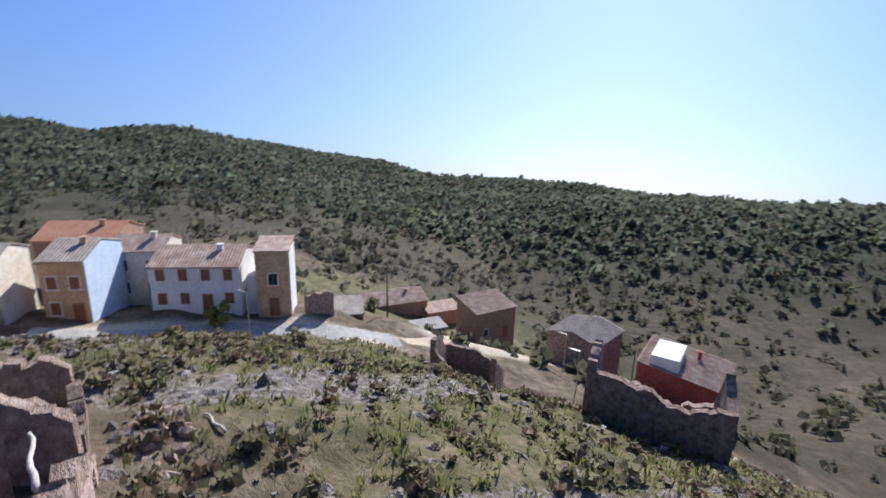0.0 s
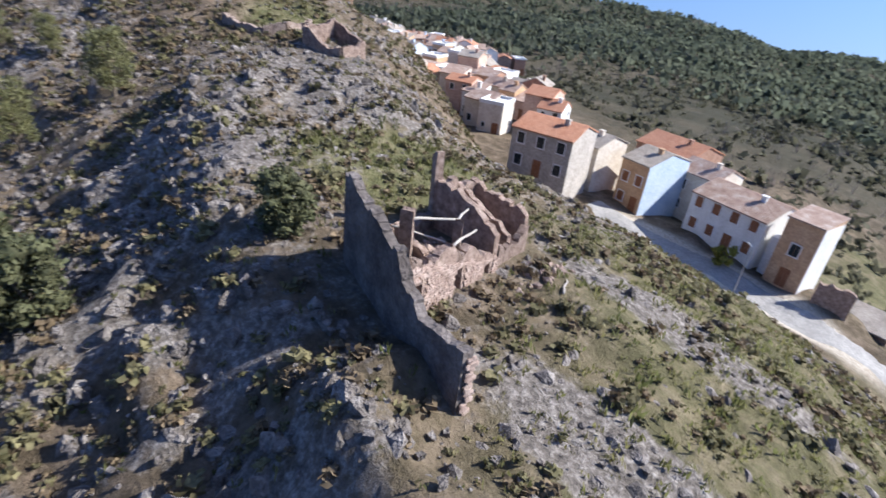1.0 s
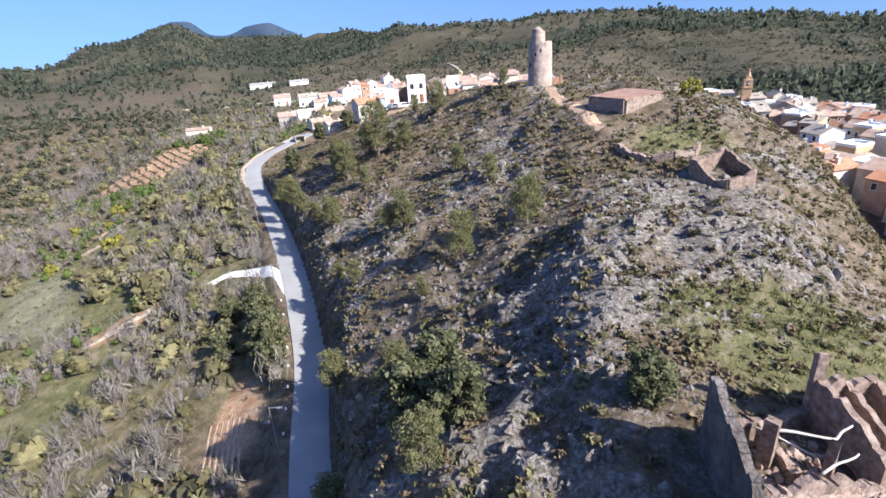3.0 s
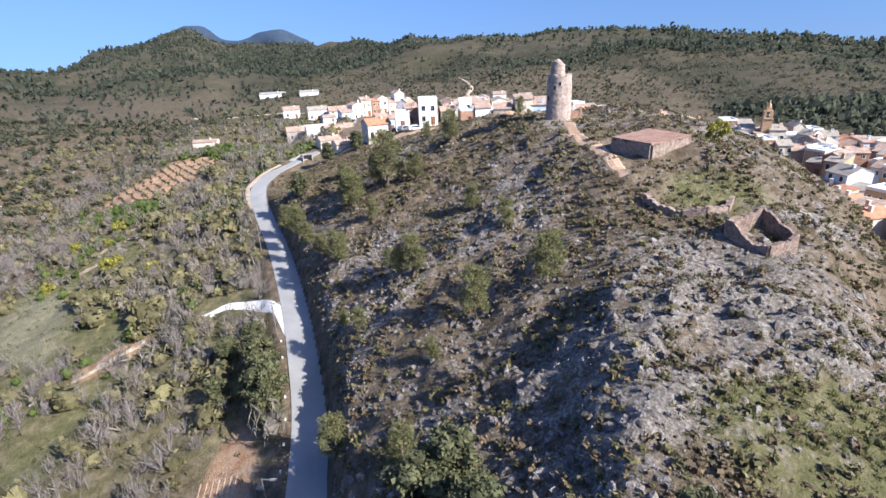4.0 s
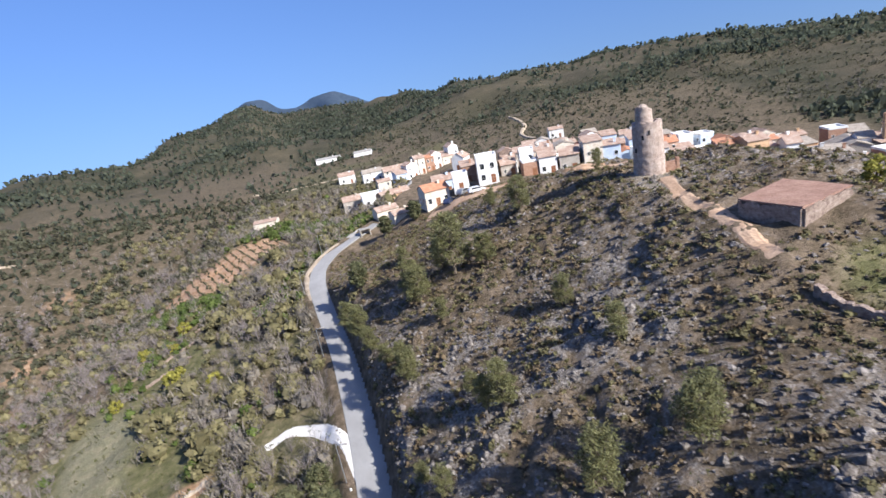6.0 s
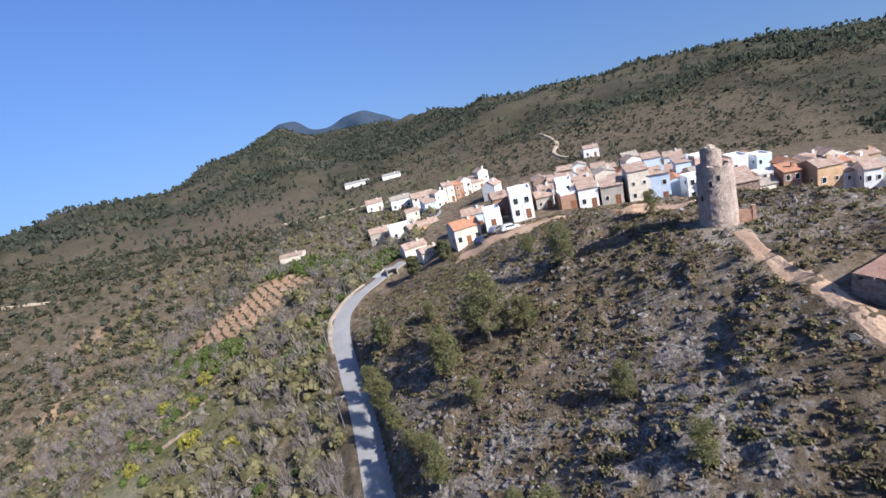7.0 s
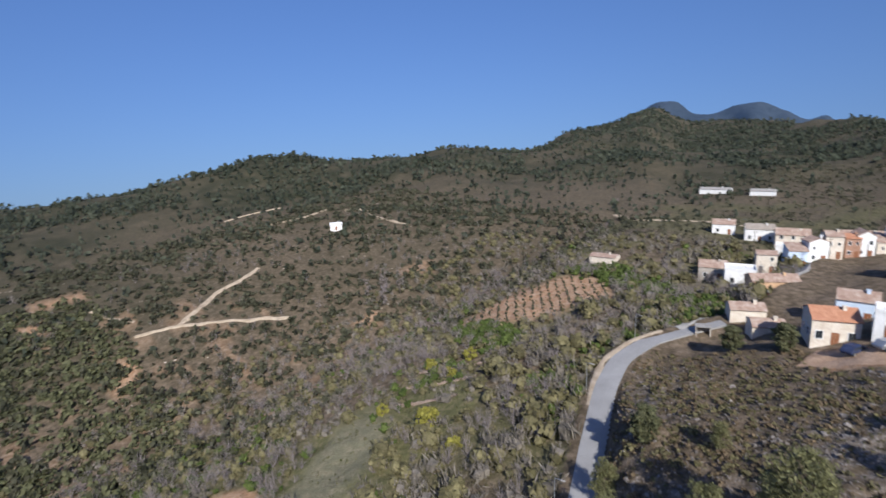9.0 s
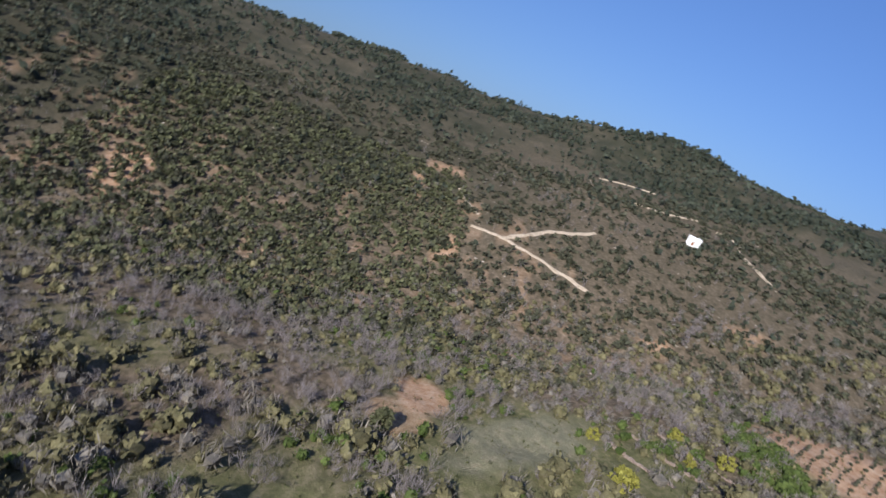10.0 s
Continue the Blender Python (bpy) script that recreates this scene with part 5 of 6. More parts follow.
def clear_spots(x, y):
    """0 on the lane, streets, buildings and ruins; 1 elsewhere."""
    ok = (np.abs(x - glide(y, ROAD_Y, ROAD_X)) > 3.0) | (y > 158)
    ok &= ~((x > 14.6) & (x < 27.5) & (y > 5.0 + 0.3 * (x - 15)) & (y < 10.6 + 0.3 * (x - 15))) & ~((x > 14.4) & (x < 15.9) & (y > 0.8) & (y < 6))
    ok &= np.hypot(x - 21.7, y - 86) > 3.0
    ok &= ~((x > 24.5) & (x < 35) & (y > 60) & (y < 71))
    ok &= (patch(x, y, -6, 131, 15, 4.5, -9) < 0.5) & (patch(x, y, 19, 102, 8, 3.5, -45) < 0.5)
    ok &= (np.abs(x - np.interp(y, [55, 63, 69.5, 75, 82], [24.6, 24.0, 23.3, 22.3, 22.5])) > 0.9) | (y < 55) | (y > 82)
    ok &= ~((x > 59.5) & (x < 76) & (y > -6) & (y < 30)) & ~((x > 47) & (x < 68) & (y > 25) & (y < 40))
    return ok.astype(float)


def off_sites(x, y):
    """0 where a house stands."""
    ok = np.ones(np.shape(x))
    for hx, hy, r in SITES:
        ok[np.hypot(x - hx, y - hy) < r + 1.5] = 0
    return ok


def on_hill(x, y):
    rx, tx = glide(y, ROAD_Y, ROAD_X), glide(y, HILL_Y, TOE_X)
    return ((x > rx + 2.6) & (x < tx - 2) & (y < 136)).astype(float)


def grassy(x, y):
    return np.clip(patch(x, y, 25, 21, 9, 6) + patch(x, y, 33, 53, 7, 6) + patch(x, y, 36, -8, 24, 24) * 0.7 + patch(x, y, 23, 84, 8, 7) * 0.6, 0, 1)


def stuff(name, pieces, mat, label, category):
    at, vs, fs = 0, [], []
    for v, f in pieces:
        vs.append(v)
        fs.append(f + at)
        at += len(v)
    tagged(new(name, raw_mesh(name, np.concatenate(vs), np.concatenate(fs), mat)), label, category, kind="stuff")


def crag(x, y):
    """Where bare rock breaks out of the hill."""
    return (1 - 0.25 * step(75, 100, y)) * np.clip(bumps(x, y, 16) * 0.7 + bumps(x, y, 5) * 0.6 - 0.45 + 0.3 * patch(x, y, 28, 32, 15, 14, 20) + 0.2 * patch(x, y, -8, 50, 14, 40, 20), 0, 1) * (1 - 0.7 * grassy(x, y)) + 0.5 * patch(x, y, 30, 1, 2.8, 11, 10) + 0.5 * patch(x, y, 19, -4, 2.8, 8, 6)


small_stones = [stone_shape(RNG, False) for _ in range(8)]
large_stones = [stone_shape(RNG, True) for _ in range(8)]
crags = [crag_shape(RNG) for _ in range(14)]


def debris_shape(rng):
    """A small angular stone."""
    v, f = core(rng, 1, np.array([0.9, 0.7, 0.6]), 0.9)
    return v, np.concatenate([f[:, :3], f[:, [0, 2, 3]]])


debris = [debris_shape(RNG) for _ in range(12)]


def fins(x, y):
    """Bands where the beds of rock stand up out of the slope."""
    return np.clip(1 - 7 * np.abs(bumps(x * 0.8 + y * 0.35, y * 0.5 - x * 0.3, 7) - 0.5), 0, 1) * step(0.4, 0.62, bumps(x + 9, y, 15) + 0.25 * patch(x, y, 10, 28, 22, 20))


x, y = scatter(60000, -52, 60, -48, 135, lambda x, y: on_hill(x, y) * clear_spots(x, y) * np.clip(crag(x, y) + 0.3 * fins(x, y), 0, 1) * 0.6)
x2, y2 = scatter(9000, -52, 60, -48, 135, lambda x, y: on_hill(x, y) * clear_spots(x, y) * np.clip(crag(x, y) - 0.25, 0, 1) * 0.9)
x3, y3 = scatter(24000, -52, 60, -30, 132, lambda x, y: on_hill(x, y) * clear_spots(x, y) * (1 - grassy(x, y)) * np.clip(0.6 * fins(x, y) + 0.5 * step(0.3, 0.6, ribs(x, y)), 0, 1) * (0.25 + 0.75 * rocky_side(x, y)) * (1 - 0.2 * step(70, 95, y)))
x4, y4 = scatter(42000, -52, 60, -48, 132, lambda x, y: on_hill(x, y) * clear_spots(x, y) * (1 - 0.8 * grassy(x, y)) * (0.12 + 0.7 * step(0.4, 0.65, bumps(x, y, 3.5))))
stuff("limestone_rocks", [strew(small_stones, x, y, 0.1 + 0.45 * RNG.rand(len(x)) ** 2.6, RNG, 0.25, 0.85), strew(large_stones, x2, y2, 0.2 + 0.4 * RNG.rand(len(x2)) ** 2, RNG, 0.4, 0.8),
                          strew(crags, x3, y3, 0.18 + 0.5 * RNG.rand(len(x3)) ** 2.1, RNG, 0.35, 0.75), strew(debris, x4, y4, 0.07 + 0.24 * RNG.rand(len(x4)) ** 2, RNG, 0.1)], LIMESTONE, "grey limestone outcrops and loose stones on the hill", "rocks")

bush = [bushy(RNG, 18, (1, 1, 0.62), 0.28, 1, 0.6, 0.6) for _ in range(8)]
tuft = [leaf_clump(RNG, 7, (0.8, 0.8, 0.45), 0.5, 0.25, 1.0) for _ in range(5)]
x, y = scatter(50000, -52, 62, -50, 138, lambda x, y: on_hill(x, y) * clear_spots(x, y) * np.clip(1.2 - crag(x, y) * 1.1 - 0.5 * grassy(x, y), 0, 1) * (0.3 + 0.7 * step(0.35, 0.65, bumps(x, y, 4))))
cut = len(x) // 2
stuff("scrub", [strew(bush, x[cut:], y[cut:], 0.14 + 0.46 * RNG.rand(len(x) - cut) ** 2, RNG, 0.1)], SHRUB, "low olive-green scrub on the rocky hill", "scrub")
stuff("dry_scrub", [strew(bush, x[:cut], y[:cut], 0.14 + 0.4 * RNG.rand(cut) ** 2, RNG, 0.1)], DRYSCRUB, "low dry brown scrub on the rocky hill", "scrub")
x, y = scatter(7000, 10, 60, -45, 28, lambda x, y: on_hill(x, y) * clear_spots(x, y) * grassy(x, y) * step(0.42, 0.62, bumps(x, y, 5)) * (1 - crag(x, y)) * 0.8)
stuff("heath", [strew(tuft, x, y, 0.16 + 0.4 * RNG.rand(len(x)) ** 1.8, RNG, 0.1)], HEATH, "green heath and thyme on the sunny slope", "scrub")
x, y = scatter(42000, -52, 62, -50, 138, lambda x, y: on_hill(x, y) * clear_spots(x, y) * np.clip(0.25 + grassy(x, y), 0, 1))
stuff("grass", [strew(tuft, x, y, 0.12 + 0.25 * RNG.rand(len(x)), RNG, 0.05)], DRYGRASS, "tufts of dry and green grass", "grass")

# the valley beside the lane: bare trees, bushes and terraces
twigs = [bare_tree(RNG) for _ in range(6)]
dense = [bushy(RNG, 40, (0.85, 0.85, 0.75), 0.16, 2, 0.5, 0.66) for _ in range(8)]
brushy = []
for _ in range(6):
    cv, cf = core(RNG, 1, np.array([0.5, 0.5, 0.45]), 0.6)
    lv, lf = leaf_clump(RNG, 54, (0.85, 0.85, 0.75), 0.3, 0.11, 0.7)
    brushy.append((np.concatenate([cv, lv]), np.concatenate([cf, lf + len(cv)])))
plain = [leaf_clump(RNG, 16, (0.75, 0.75, 0.6), 0.34, 0.8) for _ in range(8)]


def valley(x, y):
    rx = glide(y, ROAD_Y, ROAD_X)
    open_field = np.clip(patch(x, y, -51, 48, 4.5, 15, -12) + patch(x, y, -60, 75, 6, 8, 30) + patch(x, y, -52, 66, 7, 2.6, 32) + patch(x, y, -80, 62, 7, 7, 20) + patch(x, y, -80, 84, 10, 24, 35) + patch(x, y, -94, 166, 26, 19, 40) + patch(x, y, -91, 66, 9, 6, 20) + 1.5 * patch(x, y, -21.5, 39, 4.5, 10, 15) + 0.8 * patch(x, y, -75, 105, 9, 14, 30), 0, 1)
    near_spur = (np.abs(x - np.interp(y, [60, 66, 70, 73], [-19.8, -23.5, -27.5, -32])) < 3) & (y > 59) & (y < 75) | (np.hypot(x + 35.5, y - 73) < 4)
    return (x < rx - 4.2) * (1 - open_field) * (1 - near_spur)


x, y = scatter(6000, -150, -12, -50, 200, lambda x, y: valley(x, y) * (0.12 + 0.7 * step(0.48, 0.62, bumps(x, y, 13))))
stuff("bare_trees", [strew(twigs, x, y, 0.9 + 1.2 * RNG.rand(len(x)), RNG, 0.05)], TWIG, "leafless grey-brown trees in the valley", "trees")
x, y = scatter(9500, -175, -10, -60, 240, lambda x, y: off_sites(x, y) * valley(x, y) * (1 - 0.7 * step(0.5, 0.68, bumps(x, y, 13))) * 0.85)
cut = len(x) // 2
stuff("valley_bushes", [strew(dense, x[cut:], y[cut:], (0.6 + 1.7 * RNG.rand(len(x) - cut) ** 1.8) * (1 + 0.45 * (x[cut:] > -75)), RNG, 0.1)], SHRUB, "olive-green bushes in the valley beside the lane", "bushes")
stuff("leafless_bushes", [strew(brushy, x[:cut], y[:cut], (0.7 + 1.6 * RNG.rand(cut) ** 1.5) * (1 + 0.4 * (x[:cut] > -75)), RNG, 0.1)], GREYBUSH, "grey-brown leafless bushes in the valley", "bushes")
x, y = scatter(3000, -140, -14, -40, 230, lambda x, y: valley(x, y) * step(0.5, 0.7, bumps(x, y, 22)) * 0.6)
stuff("green_bushes", [strew(dense, x, y, 0.6 + 1.2 * RNG.rand(len(x)), RNG, 0.1)], GREENLEAF, "fresher green bushes and citrus among the terraces", "bushes")
x, y = scatter(9000, -140, -12, -50, 230, lambda x, y: off_sites(x, y) * (x < glide(y, ROAD_Y, ROAD_X) - 3.4) * 0.7)
stuff("field_grass", [strew(tuft, x, y, 0.2 + 0.4 * RNG.rand(len(x)), RNG, 0.05)], DRYGRASS, "rough grass and weeds in the valley fields", "grass")

# terraced slope beyond the valley, then the woods
def off_tracks(x, y):
    """0 on the dirt tracks of the far slope."""
    a = np.abs(x - np.interp(y, [78, 93, 108, 120, 128], [-219, -213, -204, -195, -187])) > 3.6
    b = np.abs(x - np.interp(y, [92, 104, 114.5, 125, 137], [-213.5, -222, -230, -233, -239])) > 4
    return (a | (y < 76) | (y > 130)) & (b | (y < 90) | (y > 139))


x, y = scatter(16000, -330, -115, -160, 280, lambda x, y: off_tracks(x, y) * off_sites(x, y) * (0.3 + 0.7 * (np.mod(surface(x, y) / 2.6, 1) < 0.5)) * np.clip(0.35 + 0.65 * step(0.35, 0.6, bumps(x, y, 26)) + 0.4 * (y < 40), 0, 1))
stuff("terrace_trees", [strew(plain, x, y, 0.9 + 1.6 * RNG.rand(len(x)) ** 1.4, RNG, 0.1)], OLIVE, "olive and almond trees in rows on the terraces", "trees")
x, y = scatter(4200, -275, -120, -75, 75, lambda x, y: 0.55 + 0.45 * step(0.4, 0.6, bumps(x, y, 18)))
stuff("dark_bushes", [strew(plain, x, y, 1.0 + 1.5 * RNG.rand(len(x)) ** 1.3, RNG, 0.1)], EVERGREEN, "dark evergreen bushes on the lower terraces", "bushes")
x, y = scatter(6000, -330, -130, -160, 260, lambda x, y: ((np.mod(surface(x, y) / 2.6, 1) > 0.85) * 0.8 * step(0.4, 0.6, bumps(x, y, 20))))
stuff("terrace_walls", [strew(small_stones, x, y, 0.3 + 0.4 * RNG.rand(len(x)), RNG, 0.3, 0.6)], PALESTONE, "broken dry-stone terrace walls", "walls")
x, y = scatter(6000, -340, 330, -230, 330, lambda x, y: ((x < -118) | (x > glide(y, HILL_Y, TOE_X) + 45)) * step(0.5, 0.68, bumps(x, y, 30)) * (far(x, y) < 330))
stuff("bare_thickets", [strew([(v[:200], f[:50]) for v, f in twigs], x, y, 1.0 + 1.2 * RNG.rand(len(x)), RNG, 0.1)], TWIG, "grey leafless thickets on the slopes", "thickets")
firs = [leaf_clump(RNG, 5, (0.5, 0.5, 0.8), 0.54, 0.8, 0.3) for _ in range(12)]
x, y = scatter(190000, -900, 900, -700, 1000, lambda x, y: off_sites(x, y) * step(170, 300, far(x, y)) * (1 - (0.55 + 0.35 * (x > -110)) * (x > -360) * step(60, 150, y) * (1 - step(330, 470, far(x, y) + 90 * (bumps(x, y, 110) - 0.5)))) * (far(x, y) < 900) * (0.2 + 0.8 * step(0.4, 0.6, bumps(x, y, 55))) * (1 - (0.7 - 0.5 * (x > 120) * (y < 200)) * step(0.5, 0.65, bumps(x, y, 24))) )
xm, ym = scatter(14000, -1100, -200, 500, 1500, lambda x, y: (far(x, y) > 880) * (np.degrees(np.arctan2(x, y - 40)) < -14) * (np.degrees(np.arctan2(x, y - 40)) > -48) * 0.7)
xe, ye = scatter(70000, 130, 700, -420, 260, lambda x, y: off_sites(x, y) * step(190, 280, far(x, y)) * (0.35 + 0.65 * step(0.35, 0.6, bumps(x, y, 40))) * (far(x, y) < 720))
stuff("woods", [strew(firs, xe, ye, 1.3 + 2.0 * RNG.rand(len(xe)) ** 1.5, RNG, 0.05), strew(firs, x, y, (0.9 + 1.7 * RNG.rand(len(x)) ** 1.5) * (1 + 0.45 * step(260, 520, far(x, y))), RNG, 0.05), strew(firs, xm, ym, 2.2 + 2.2 * RNG.rand(len(xm)), RNG, 0.05)], FIR, "dark pine woods on the far slopes", "woods")
x, y = scatter(70000, -130, 430, -300, 520, lambda x, y: off_sites(x, y) * ((x > glide(y, HILL_Y, TOE_X) + 30 - 24 * (y < -14) + 22 * (y > 30)) | (y > 235)) * (far(x, y) < 480) * (1 - 0.8 * patch(x, y, 95, -25, 24, 22)) * (0.15 + 0.45 * step(0.35, 0.6, bumps(x, y, 18)) + 0.4 * (np.mod(surface(x, y) / 3.2 + bumps(x, y, 60) * 2, 1) < 0.22)))
sparse = [leaf_clump(RNG, 9, (0.75, 0.75, 0.6), 0.44, 0.8) for _ in range(12)]
stuff("fields_scrub", [strew(sparse, x, y, (0.45 + 1.15 * RNG.rand(len(x)) ** 1.8) * (1 + 0.5 * (1 - step(60, 150, y))), RNG, 0.1)], FIELDBUSH, "bushes and almond trees in the fields round the village", "bushes")


# ---- trees that stand by themselves ----
def limb(bm, a, b, r0, r1, sides=6):
    a, b = Vector(a), Vector(b)
    d = (b - a).normalized()
    u = d.orthogonal().normalized()
    w = d.cross(u)
    ends = []
    for p, r in ((a, r0), (b, r1)):
        ends.append([bm.verts.new(p + (u * math.cos(2 * math.pi * k / sides) + w * math.sin(2 * math.pi * k / sides)) * r) for k in range(sides)])
    for k in range(sides):
        bm.faces.new((ends[0][k], ends[0][(k + 1) % sides], ends[1][(k + 1) % sides], ends[1][k]))
    bm.faces.new(ends[1])


def make_tree(seed, name, label, tall, wide, leaf_mat, lean=0.1, clumps=26, per=42, leaf=0.13, thin=0.5, low=0.3, fill=0.5):
    """A tree: bent tapered trunk, limbs, and a ragged crown of many leaf tufts."""
    rng = np.random.RandomState(seed)
    t = thing(name, label, "tree", 0, 0, -500, 0, "trees on the hill")
    bm = bmesh.new()
    pts = [Vector((0, 0, -0.3))]
    for k in range(1, 5):
        pts.append(Vector((lean * k * (rng.rand() - 0.3) * 1.5, lean * k * (rng.rand() - 0.5) * 1.5, tall * 0.2 * k)))
    for k in range(4):
        limb(bm, pts[k], pts[k + 1], 0.16 * (1 - k * 0.2), 0.16 * (0.8 - k * 0.2))
    tips = []
    for k in range(clumps):
        f = low + (1 - low) * (k + rng.rand()) / clumps
        a = rng.rand() * 2 * math.pi
        r = wide * math.sqrt(max(0.05, 1 - ((f - 0.5) / 0.58) ** 2)) * (0.35 + 0.65 * rng.rand())
        tips.append((Vector((math.cos(a) * r, math.sin(a) * r, tall * f)), pts[min(4, max(1, int(f * 4.2)))]))
    for tip, root in tips[::2]:
        limb(bm, root * 0.9, tip, 0.05, 0.015, 4)
    part("trunk", bm, BARK, t)
    vs, fs = [], []
    for tip, _ in tips:
        v, f = bushy(rng, per, (1, 1, 0.75), leaf / 0.5, 2, 0.5, fill) if fill else leaf_clump(rng, per, (1, 1, 0.7), leaf / 0.5, thin)
        size = wide * (0.28 + 0.18 * rng.rand())
        fs.append(f + sum(len(q) for q in vs))
        vs.append(v * size + np.array([tip.x, tip.y, tip.z - 0.5 * size]))
    ob = new("crown", raw_mesh("crown", np.concatenate(vs), np.concatenate(fs), leaf_mat))
    ob.parent = t
    return t


pines = [make_tree(21 + k, "pine_tree", "young green pine on the rocky slope", 4.2 + 0.5 * k, 1.25 + 0.08 * k, PINE, 0.1, 60, 85, 0.11, 0.3, 0.24, 0) for k in range(4)]
broad = [make_tree(31 + k, "evergreen_tree", "dense dark evergreen tree beside the lane", 4.6 + 0.6 * k, 1.9 + 0.2 * k, EVERGREEN, 0.15, 56, 60, 0.085, 0.6, 0.1, 0.6) for k in range(2)]
yellow = [make_tree(41, "yellow_shrub", "bright yellow-green shrub in the grass", 2.4, 1.5, YELLOWLEAF, 0.1, 18, 30, 0.16, 0.6, 0.1)]
bare = [make_tree(51 + k, "bare_poplar", "tall leafless poplar in the valley", 9.0 + k, 1.5, TWIG, 0.1, 30, 40, 0.3, 0.05, 0.2, 0) for k in range(2)]


def plant(kinds, spots):
    for k, (x, y, s) in enumerate(spots):
        src = kinds[k % len(kinds)]
        ob = copy_thing(src, pose(x, y, height(x, y) - 0.1, 0, 0, k * 77))
        ob.scale = (1.1 * s, 1.1 * s, 1.08 * s)


plant(pines, [(-13.3, 67.1, 1.05), (-1.5, 54.6, 1.05), (-3.3, 55.7, 0.7), (5.6, 42.5, 0.95), (12.6, 42.8, 1.2), (9.9, 56.1, 0.75), (-14.6, 84.4, 1.2), (-7.6, 84.6, 1.5), (-2.6, 83.5, 1.1), (-7.7, 49.4, 0.6),
              (-28.8, 92.0, 1.0), (3.4, 94.3, 1.0), (-18.4, 98.8, 0.8), (6.3, 67.0, 0.75), (-24.6, 84.8, 1.1), (16.8, 98.5, 0.6), (-8.4, 35.3, 1.05), (-0.8, 27.3, 0.9), (-14.8, 70.2, 0.7), (-13.3, 82.0, 1.0),
              (-7.0, 23.1, 1.0), (2.1, 14.1, 0.9), (-9.9, 88.0, 1.0), (-4.9, 59.5, 0.5), (-10.2, 52.0, 0.55), (-17.9, 73.5, 0.7), (-21.5, 79.0, 0.8), (-9.2, 75.0, 0.6), (-1.5, 105.0, 0.8), (1.2, 38.5, 0.5)])
plant(broad, [(-18.6, 44.6, 0.9), (-19.6, 47.8, 1.05), (-20.8, 51.0, 1.05), (-22.3, 54.4, 0.95), (-25.6, 60.4, 0.75), (-28.3, 58.0, 0.7), (-26.5, 50.0, 0.8), (1.2, 20.0, 0.9), (4.3, 17.4, 0.8), (3.2, 21.6, 0.8), (14.4, 13.4, 0.6),
              (-28, 100, 0.8), (-22, 136, 0.9), (-30, 137, 0.8), (-75, 58, 0.9)])
plant(yellow, [(64.2, 11.4, 0.8), (-71, 99, 1.5), (-86, 126, 1.0), (-94, 120, 0.9), (-84, 118, 0.8), (-60, 96, 0.8), (41, 71, 0.9), (-88, 100, 0.8)])
plant(bare, [(-168, 159, 1.1), (-172, 163, 1.2), (-164, 156, 1.0), (-166, 166, 1.1), (-175, 156, 0.9), (-100, 118, 0.7), (-105, 190, 0.8)])
for src in pines + broad + yellow + bare:
    for o in (*src.children_recursive, src):
        bpy.data.objects.remove(o)


# ---- lamps, cars and other small things ----
def street_lamp():
    t = thing("street_lamp", "slender grey street lamp beside the lane", "street lamp", 0, 0, -500, 0, "street lamps")
    bm = bmesh.new()
    bmesh.ops.create_cone(bm, segments=8, radius1=0.08, radius2=0.05, depth=5.6, matrix=pose(0, 0, 2.6), cap_ends=True)
    part("pole", bm, METAL, t)
    bm = bmesh.new()
    box(bm, -0.03, 1.1, -0.03, 0.03, 5.3, 5.37)
    part("arm", bm, METAL, t)
    bm = bmesh.new()
    box(bm, 0.75, 1.35, -0.12, 0.12, 5.22, 5.36)
    bmesh.ops.bevel(bm, geom=list(bm.edges), offset=0.03, segments=1, affect="EDGES")
    part("lamp_head", bm, CONCRETE, t)
    return t


def along_lane(y, off):
    x = float(glide(y, ROAD_Y, ROAD_X))
    return x + off, y


lamp = street_lamp()
for y, off, turn in ((31, -3.1, 0), (59.5, -3.2, 10), (88, -3.4, 20), (116, -3.4, 20), (139, -3.3, 0)):
    x, yy = along_lane(y, off)
    copy_thing(lamp, pose(x, yy, height(x, yy) - 0.1, 0, 0, turn))
for x, y in ((58.0, -28.0), (66.5, -31.0), (-2.0, 130.5), (60.4, 8.0)):
    copy_thing(lamp, pose(x, y, height(x, y) - 0.1, 0, 0, 40))

bm = bmesh.new()
box(bm, -0.1, 0.1, -0.1, 0.1, -0.3, 0.3)
bmesh.ops.bevel(bm, geom=list(bm.edges), offset=0.03, segments=1, affect="EDGES")
bollard = mesh_of("kerb_stone", bm, WHITE)
for y in np.arange(33, 60, 3.6):
    x, yy = along_lane(float(y), -2.75)
    ob = tagged(new("kerb_stone", bollard), "small whitewashed kerb stone beside the lane", "kerb stone", "kerb stones along the lane")
    ob.matrix_world = pose(x, yy, height(x, yy))


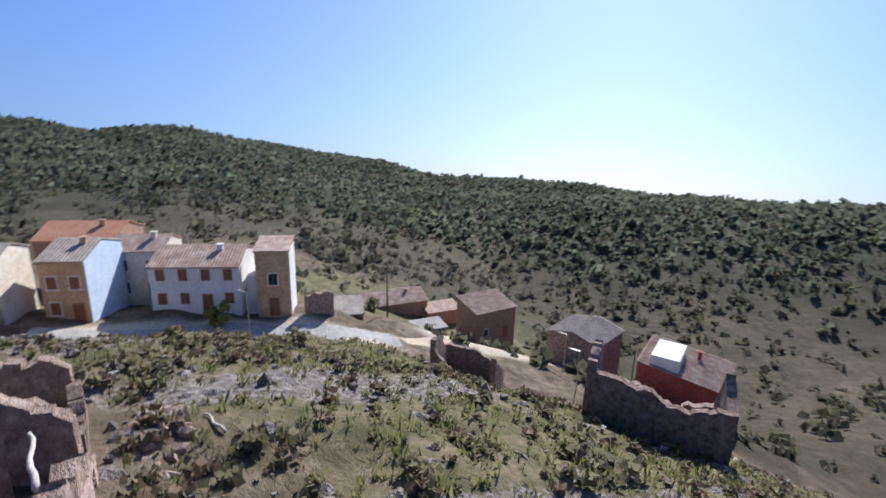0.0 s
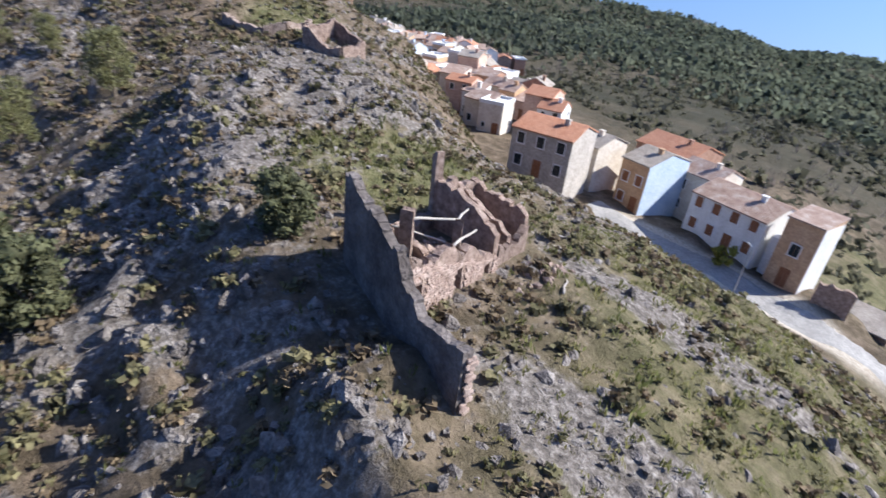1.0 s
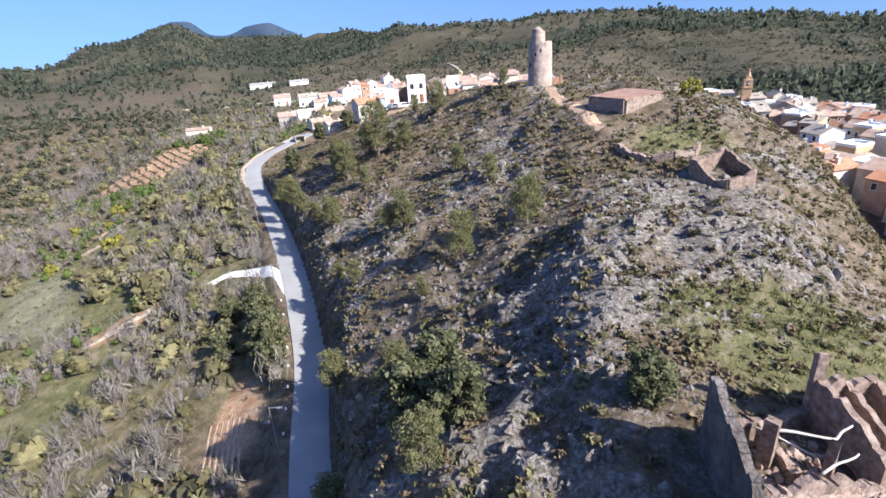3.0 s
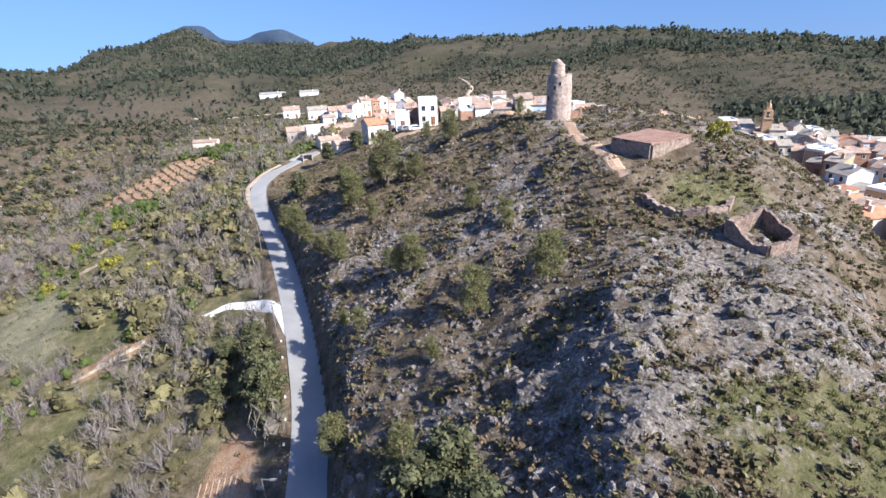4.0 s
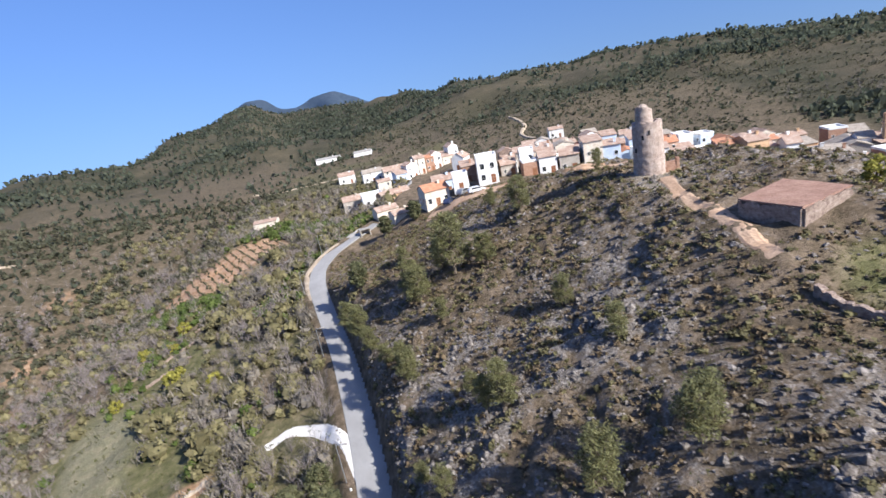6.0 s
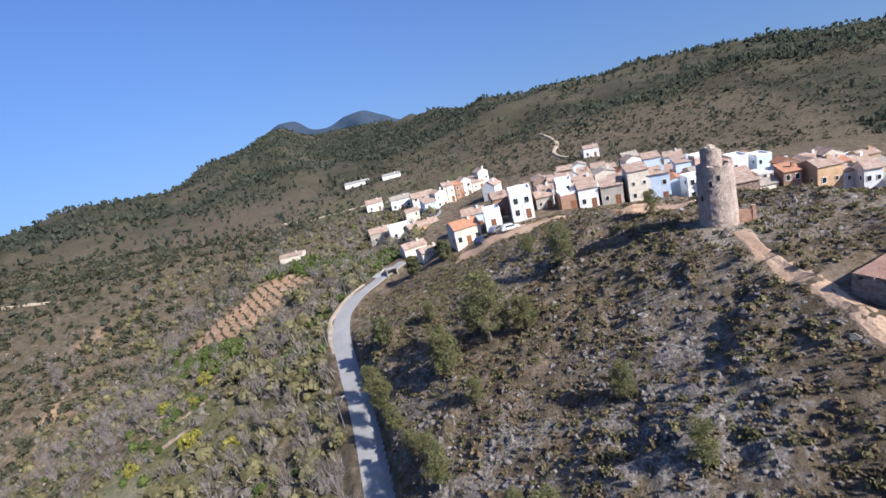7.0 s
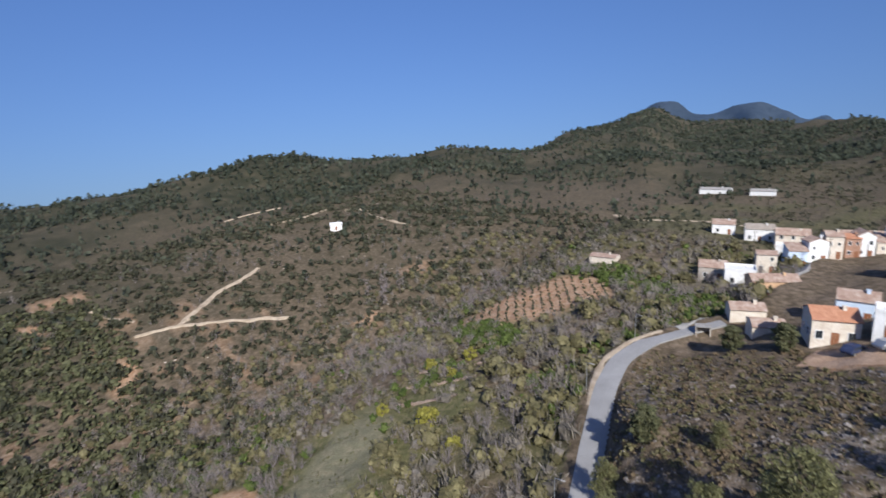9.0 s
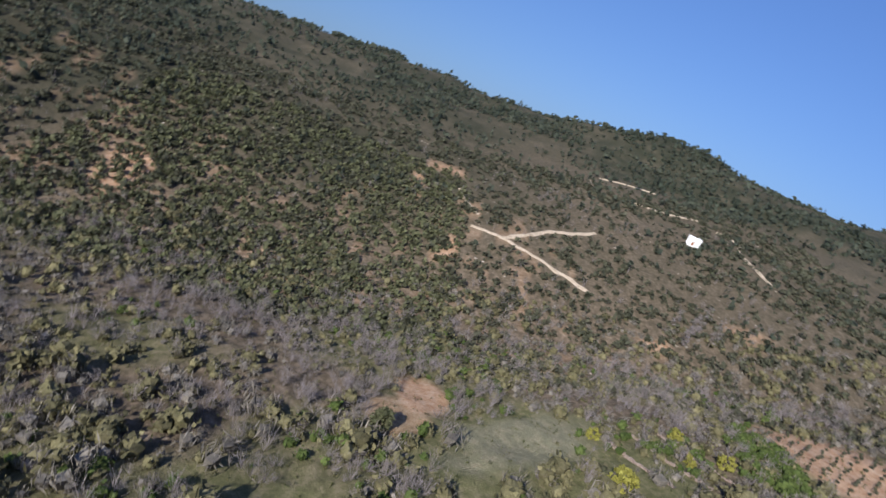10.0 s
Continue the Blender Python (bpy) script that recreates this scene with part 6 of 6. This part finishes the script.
def car(label, x, y, turn, paint):
    t = thing("parked_car", label, "car", x, y, height(x, y) + 0.02, turn, "parked cars")
    bm = bmesh.new()
    outline = [(-2.05, 0.35), (2.05, 0.35), (2.1, 0.75), (1.15, 0.92), (0.55, 1.42), (-1.25, 1.45), (-1.95, 0.95), (-2.1, 0.7)]
    prism(bm, outline, -0.82, 0.82)
    bmesh.ops.recalc_face_normals(bm, faces=bm.faces)
    bmesh.ops.bevel(bm, geom=list(bm.edges), offset=0.07, segments=2, affect="EDGES")
    part("body", bm, paint, t)
    for side in (-1, 1):
        bm = bmesh.new()
        prism(bm, [(-1.5, 0.98), (0.95, 0.98), (0.5, 1.34), (-1.15, 1.36)], side * 0.825 - 0.01, side * 0.825 + 0.01)
        bmesh.ops.recalc_face_normals(bm, faces=bm.faces)
        part("side_window", bm, DARKGLASS_AND_SLIT, t)
        for wx in (-1.3, 1.3):
            bm = bmesh.new()
            bmesh.ops.create_cone(bm, segments=16, radius1=0.32, radius2=0.32, depth=0.2, cap_ends=True, matrix=pose(wx, side * 0.78, 0.32, 90))
            w = part("wheel", bm, TYRE, t)
            bm = bmesh.new()
            bmesh.ops.create_cone(bm, segments=12, radius1=0.18, radius2=0.18, depth=0.05, cap_ends=True, matrix=pose(wx, side * 0.9, 0.32, 90))
            part("rim", bm, METAL, w)
    bm = bmesh.new()
    prism(bm, [(0.62, 1.36), (1.12, 0.96), (1.15, 0.97), (0.65, 1.37)], -0.7, 0.7)
    bmesh.ops.recalc_face_normals(bm, faces=bm.faces)
    part("windscreen", bm, DARKGLASS_AND_SLIT, t)


car("white hatchback parked on the earth lot", -5.5, 132.8, 20, CARWHITE)
car("dark blue car parked by the houses", -12.5, 134.0, 70, CARBLUE)
car("silver car parked on the earth lot", -8.8, 134.6, 60, METAL)
car("white van parked in the lower fields", 124.0, -36.0, 30, CARWHITE)
car("grey car parked in the lower fields", 128.0, -39.0, 50, METAL)
car("red car parked on the village street", -36.0, 172.0, 80, REDRENDER)


def build_skip():
    x, y = -38.5, 146.2
    t = thing("gate_shelter", "grey block shelter at the end of the lane", "shelter", x, y, height(x, y), 25)
    for n, q in (("back_wall", (-1.4, 1.4, 0.9, 1.1)), ("side_wall", (-1.4, -1.2, -0.9, 0.9)), ("side_wall", (1.2, 1.4, -0.9, 0.9))):
        bm = bmesh.new()
        box(bm, *q, -1.0, 1.7)
        part(n, bm, GREYRENDER, t)
    bm = bmesh.new()
    box(bm, -1.5, 1.5, -1.0, 1.2, 1.704, 1.82)
    part("roof", bm, CONCRETE, t)


build_skip()


def pole(x, y, tall=7.5):
    t = thing("utility_pole", "wooden utility pole with a crossarm", "utility pole", x, y, height(x, y), (x * 13) % 90, "utility poles")
    bm = bmesh.new()
    bmesh.ops.create_cone(bm, segments=8, radius1=0.13, radius2=0.08, depth=tall + 0.6, matrix=pose(0, 0, tall / 2 - 0.3), cap_ends=True)
    part("post", bm, BARK, t)
    bm = bmesh.new()
    box(bm, -0.7, 0.7, -0.05, 0.05, tall - 0.6, tall - 0.45)
    part("crossarm", bm, BARK, t)


for x, y in ((-30, 205), (-21, 196), (-35, 228), (-5, 215), (20, 205), (-58, 240), (48, 200), (-96, 210), (74, -8), (90, -60), (60, 300), (-40, 330)):
    pole(x, y)

# furrows of the ploughed plot beside the lane
plot = thing("ploughed_plot", "bare reddish plot with shallow furrows", "plot", kind="structure")
for k in range(7):
    xs = -22.6 + k * 0.7
    bm = bmesh.new()
    last = None
    for j in range(14):
        y = 31 + j * 0.6
        x = xs - 0.24 * (y - 31)
        z = height(x, y)
        ring = [bm.verts.new((x + a, y, z + b)) for a, b in ((-0.3, -0.1), (0, 0.06), (0.3, -0.1))]
        if last:
            bm.faces.new((last[0], last[1], ring[1], ring[0]))
            bm.faces.new((last[1], last[2], ring[2], ring[1]))
        last = ring
    part("furrow", bm, EARTH, plot)

# rows of young trees in the red orchard
x, y = [], []
for a in range(17):
    for b in range(13):
        x.append(-94 + (a - 8) * 2.6 * 0.77 - (b - 6) * 2.5 * 0.64)
        y.append(166 + (a - 8) * 2.6 * 0.64 + (b - 6) * 2.5 * 0.77)
x, y = np.array(x), np.array(y)
stuff("orchard_bushes", [strew(dense, x + RNG.randn(len(x)) * 0.2, y + RNG.randn(len(x)) * 0.2, 0.45 + 0.25 * RNG.rand(len(x)), RNG, 0.1)], OLIVE, "rows of low olive-green vines in red earth", "vines")
x, y = scatter(900, -112, -70, 126, 152, lambda x, y: patch(x, y, -92, 139, 16, 7, -20))
stuff("citrus_grove", [strew(dense, x, y, 0.8 + 0.6 * RNG.rand(len(x)), RNG, 0.1)], GREENLEAF, "dense green citrus grove", "trees")
x, y = scatter(2200, -110, -26, 146, 204, lambda x, y: np.clip(patch(x, y, -48, 165, 12, 11) + patch(x, y, -78, 186, 28, 8, -24), 0, 1))
stuff("citrus_grove", [strew(dense, x, y, 0.9 + 0.8 * RNG.rand(len(x)), RNG, 0.1)], GREENLEAF, "dense green trees behind the lane", "trees")

# fallen masonry in and round the ruins
x, y = scatter(2200, 15.0, 28, 5, 14, lambda x, y: 0.7 * (patch(x, y, 18.8, 8.8, 3.3, 2.6, 15) + patch(x, y, 24, 10.4, 2.2, 2.2) + 0.4 * patch(x, y, 25, 6.6, 4, 1.2, 15)))
stuff("rubble", [strew(small_stones, x, y, 0.08 + 0.2 * RNG.rand(len(x)), RNG, 0.1)], STONEPIECE, "fallen masonry rubble inside the ruin", "rubble")
for o in (*lamp.children_recursive, lamp):
    bpy.data.objects.remove(o)
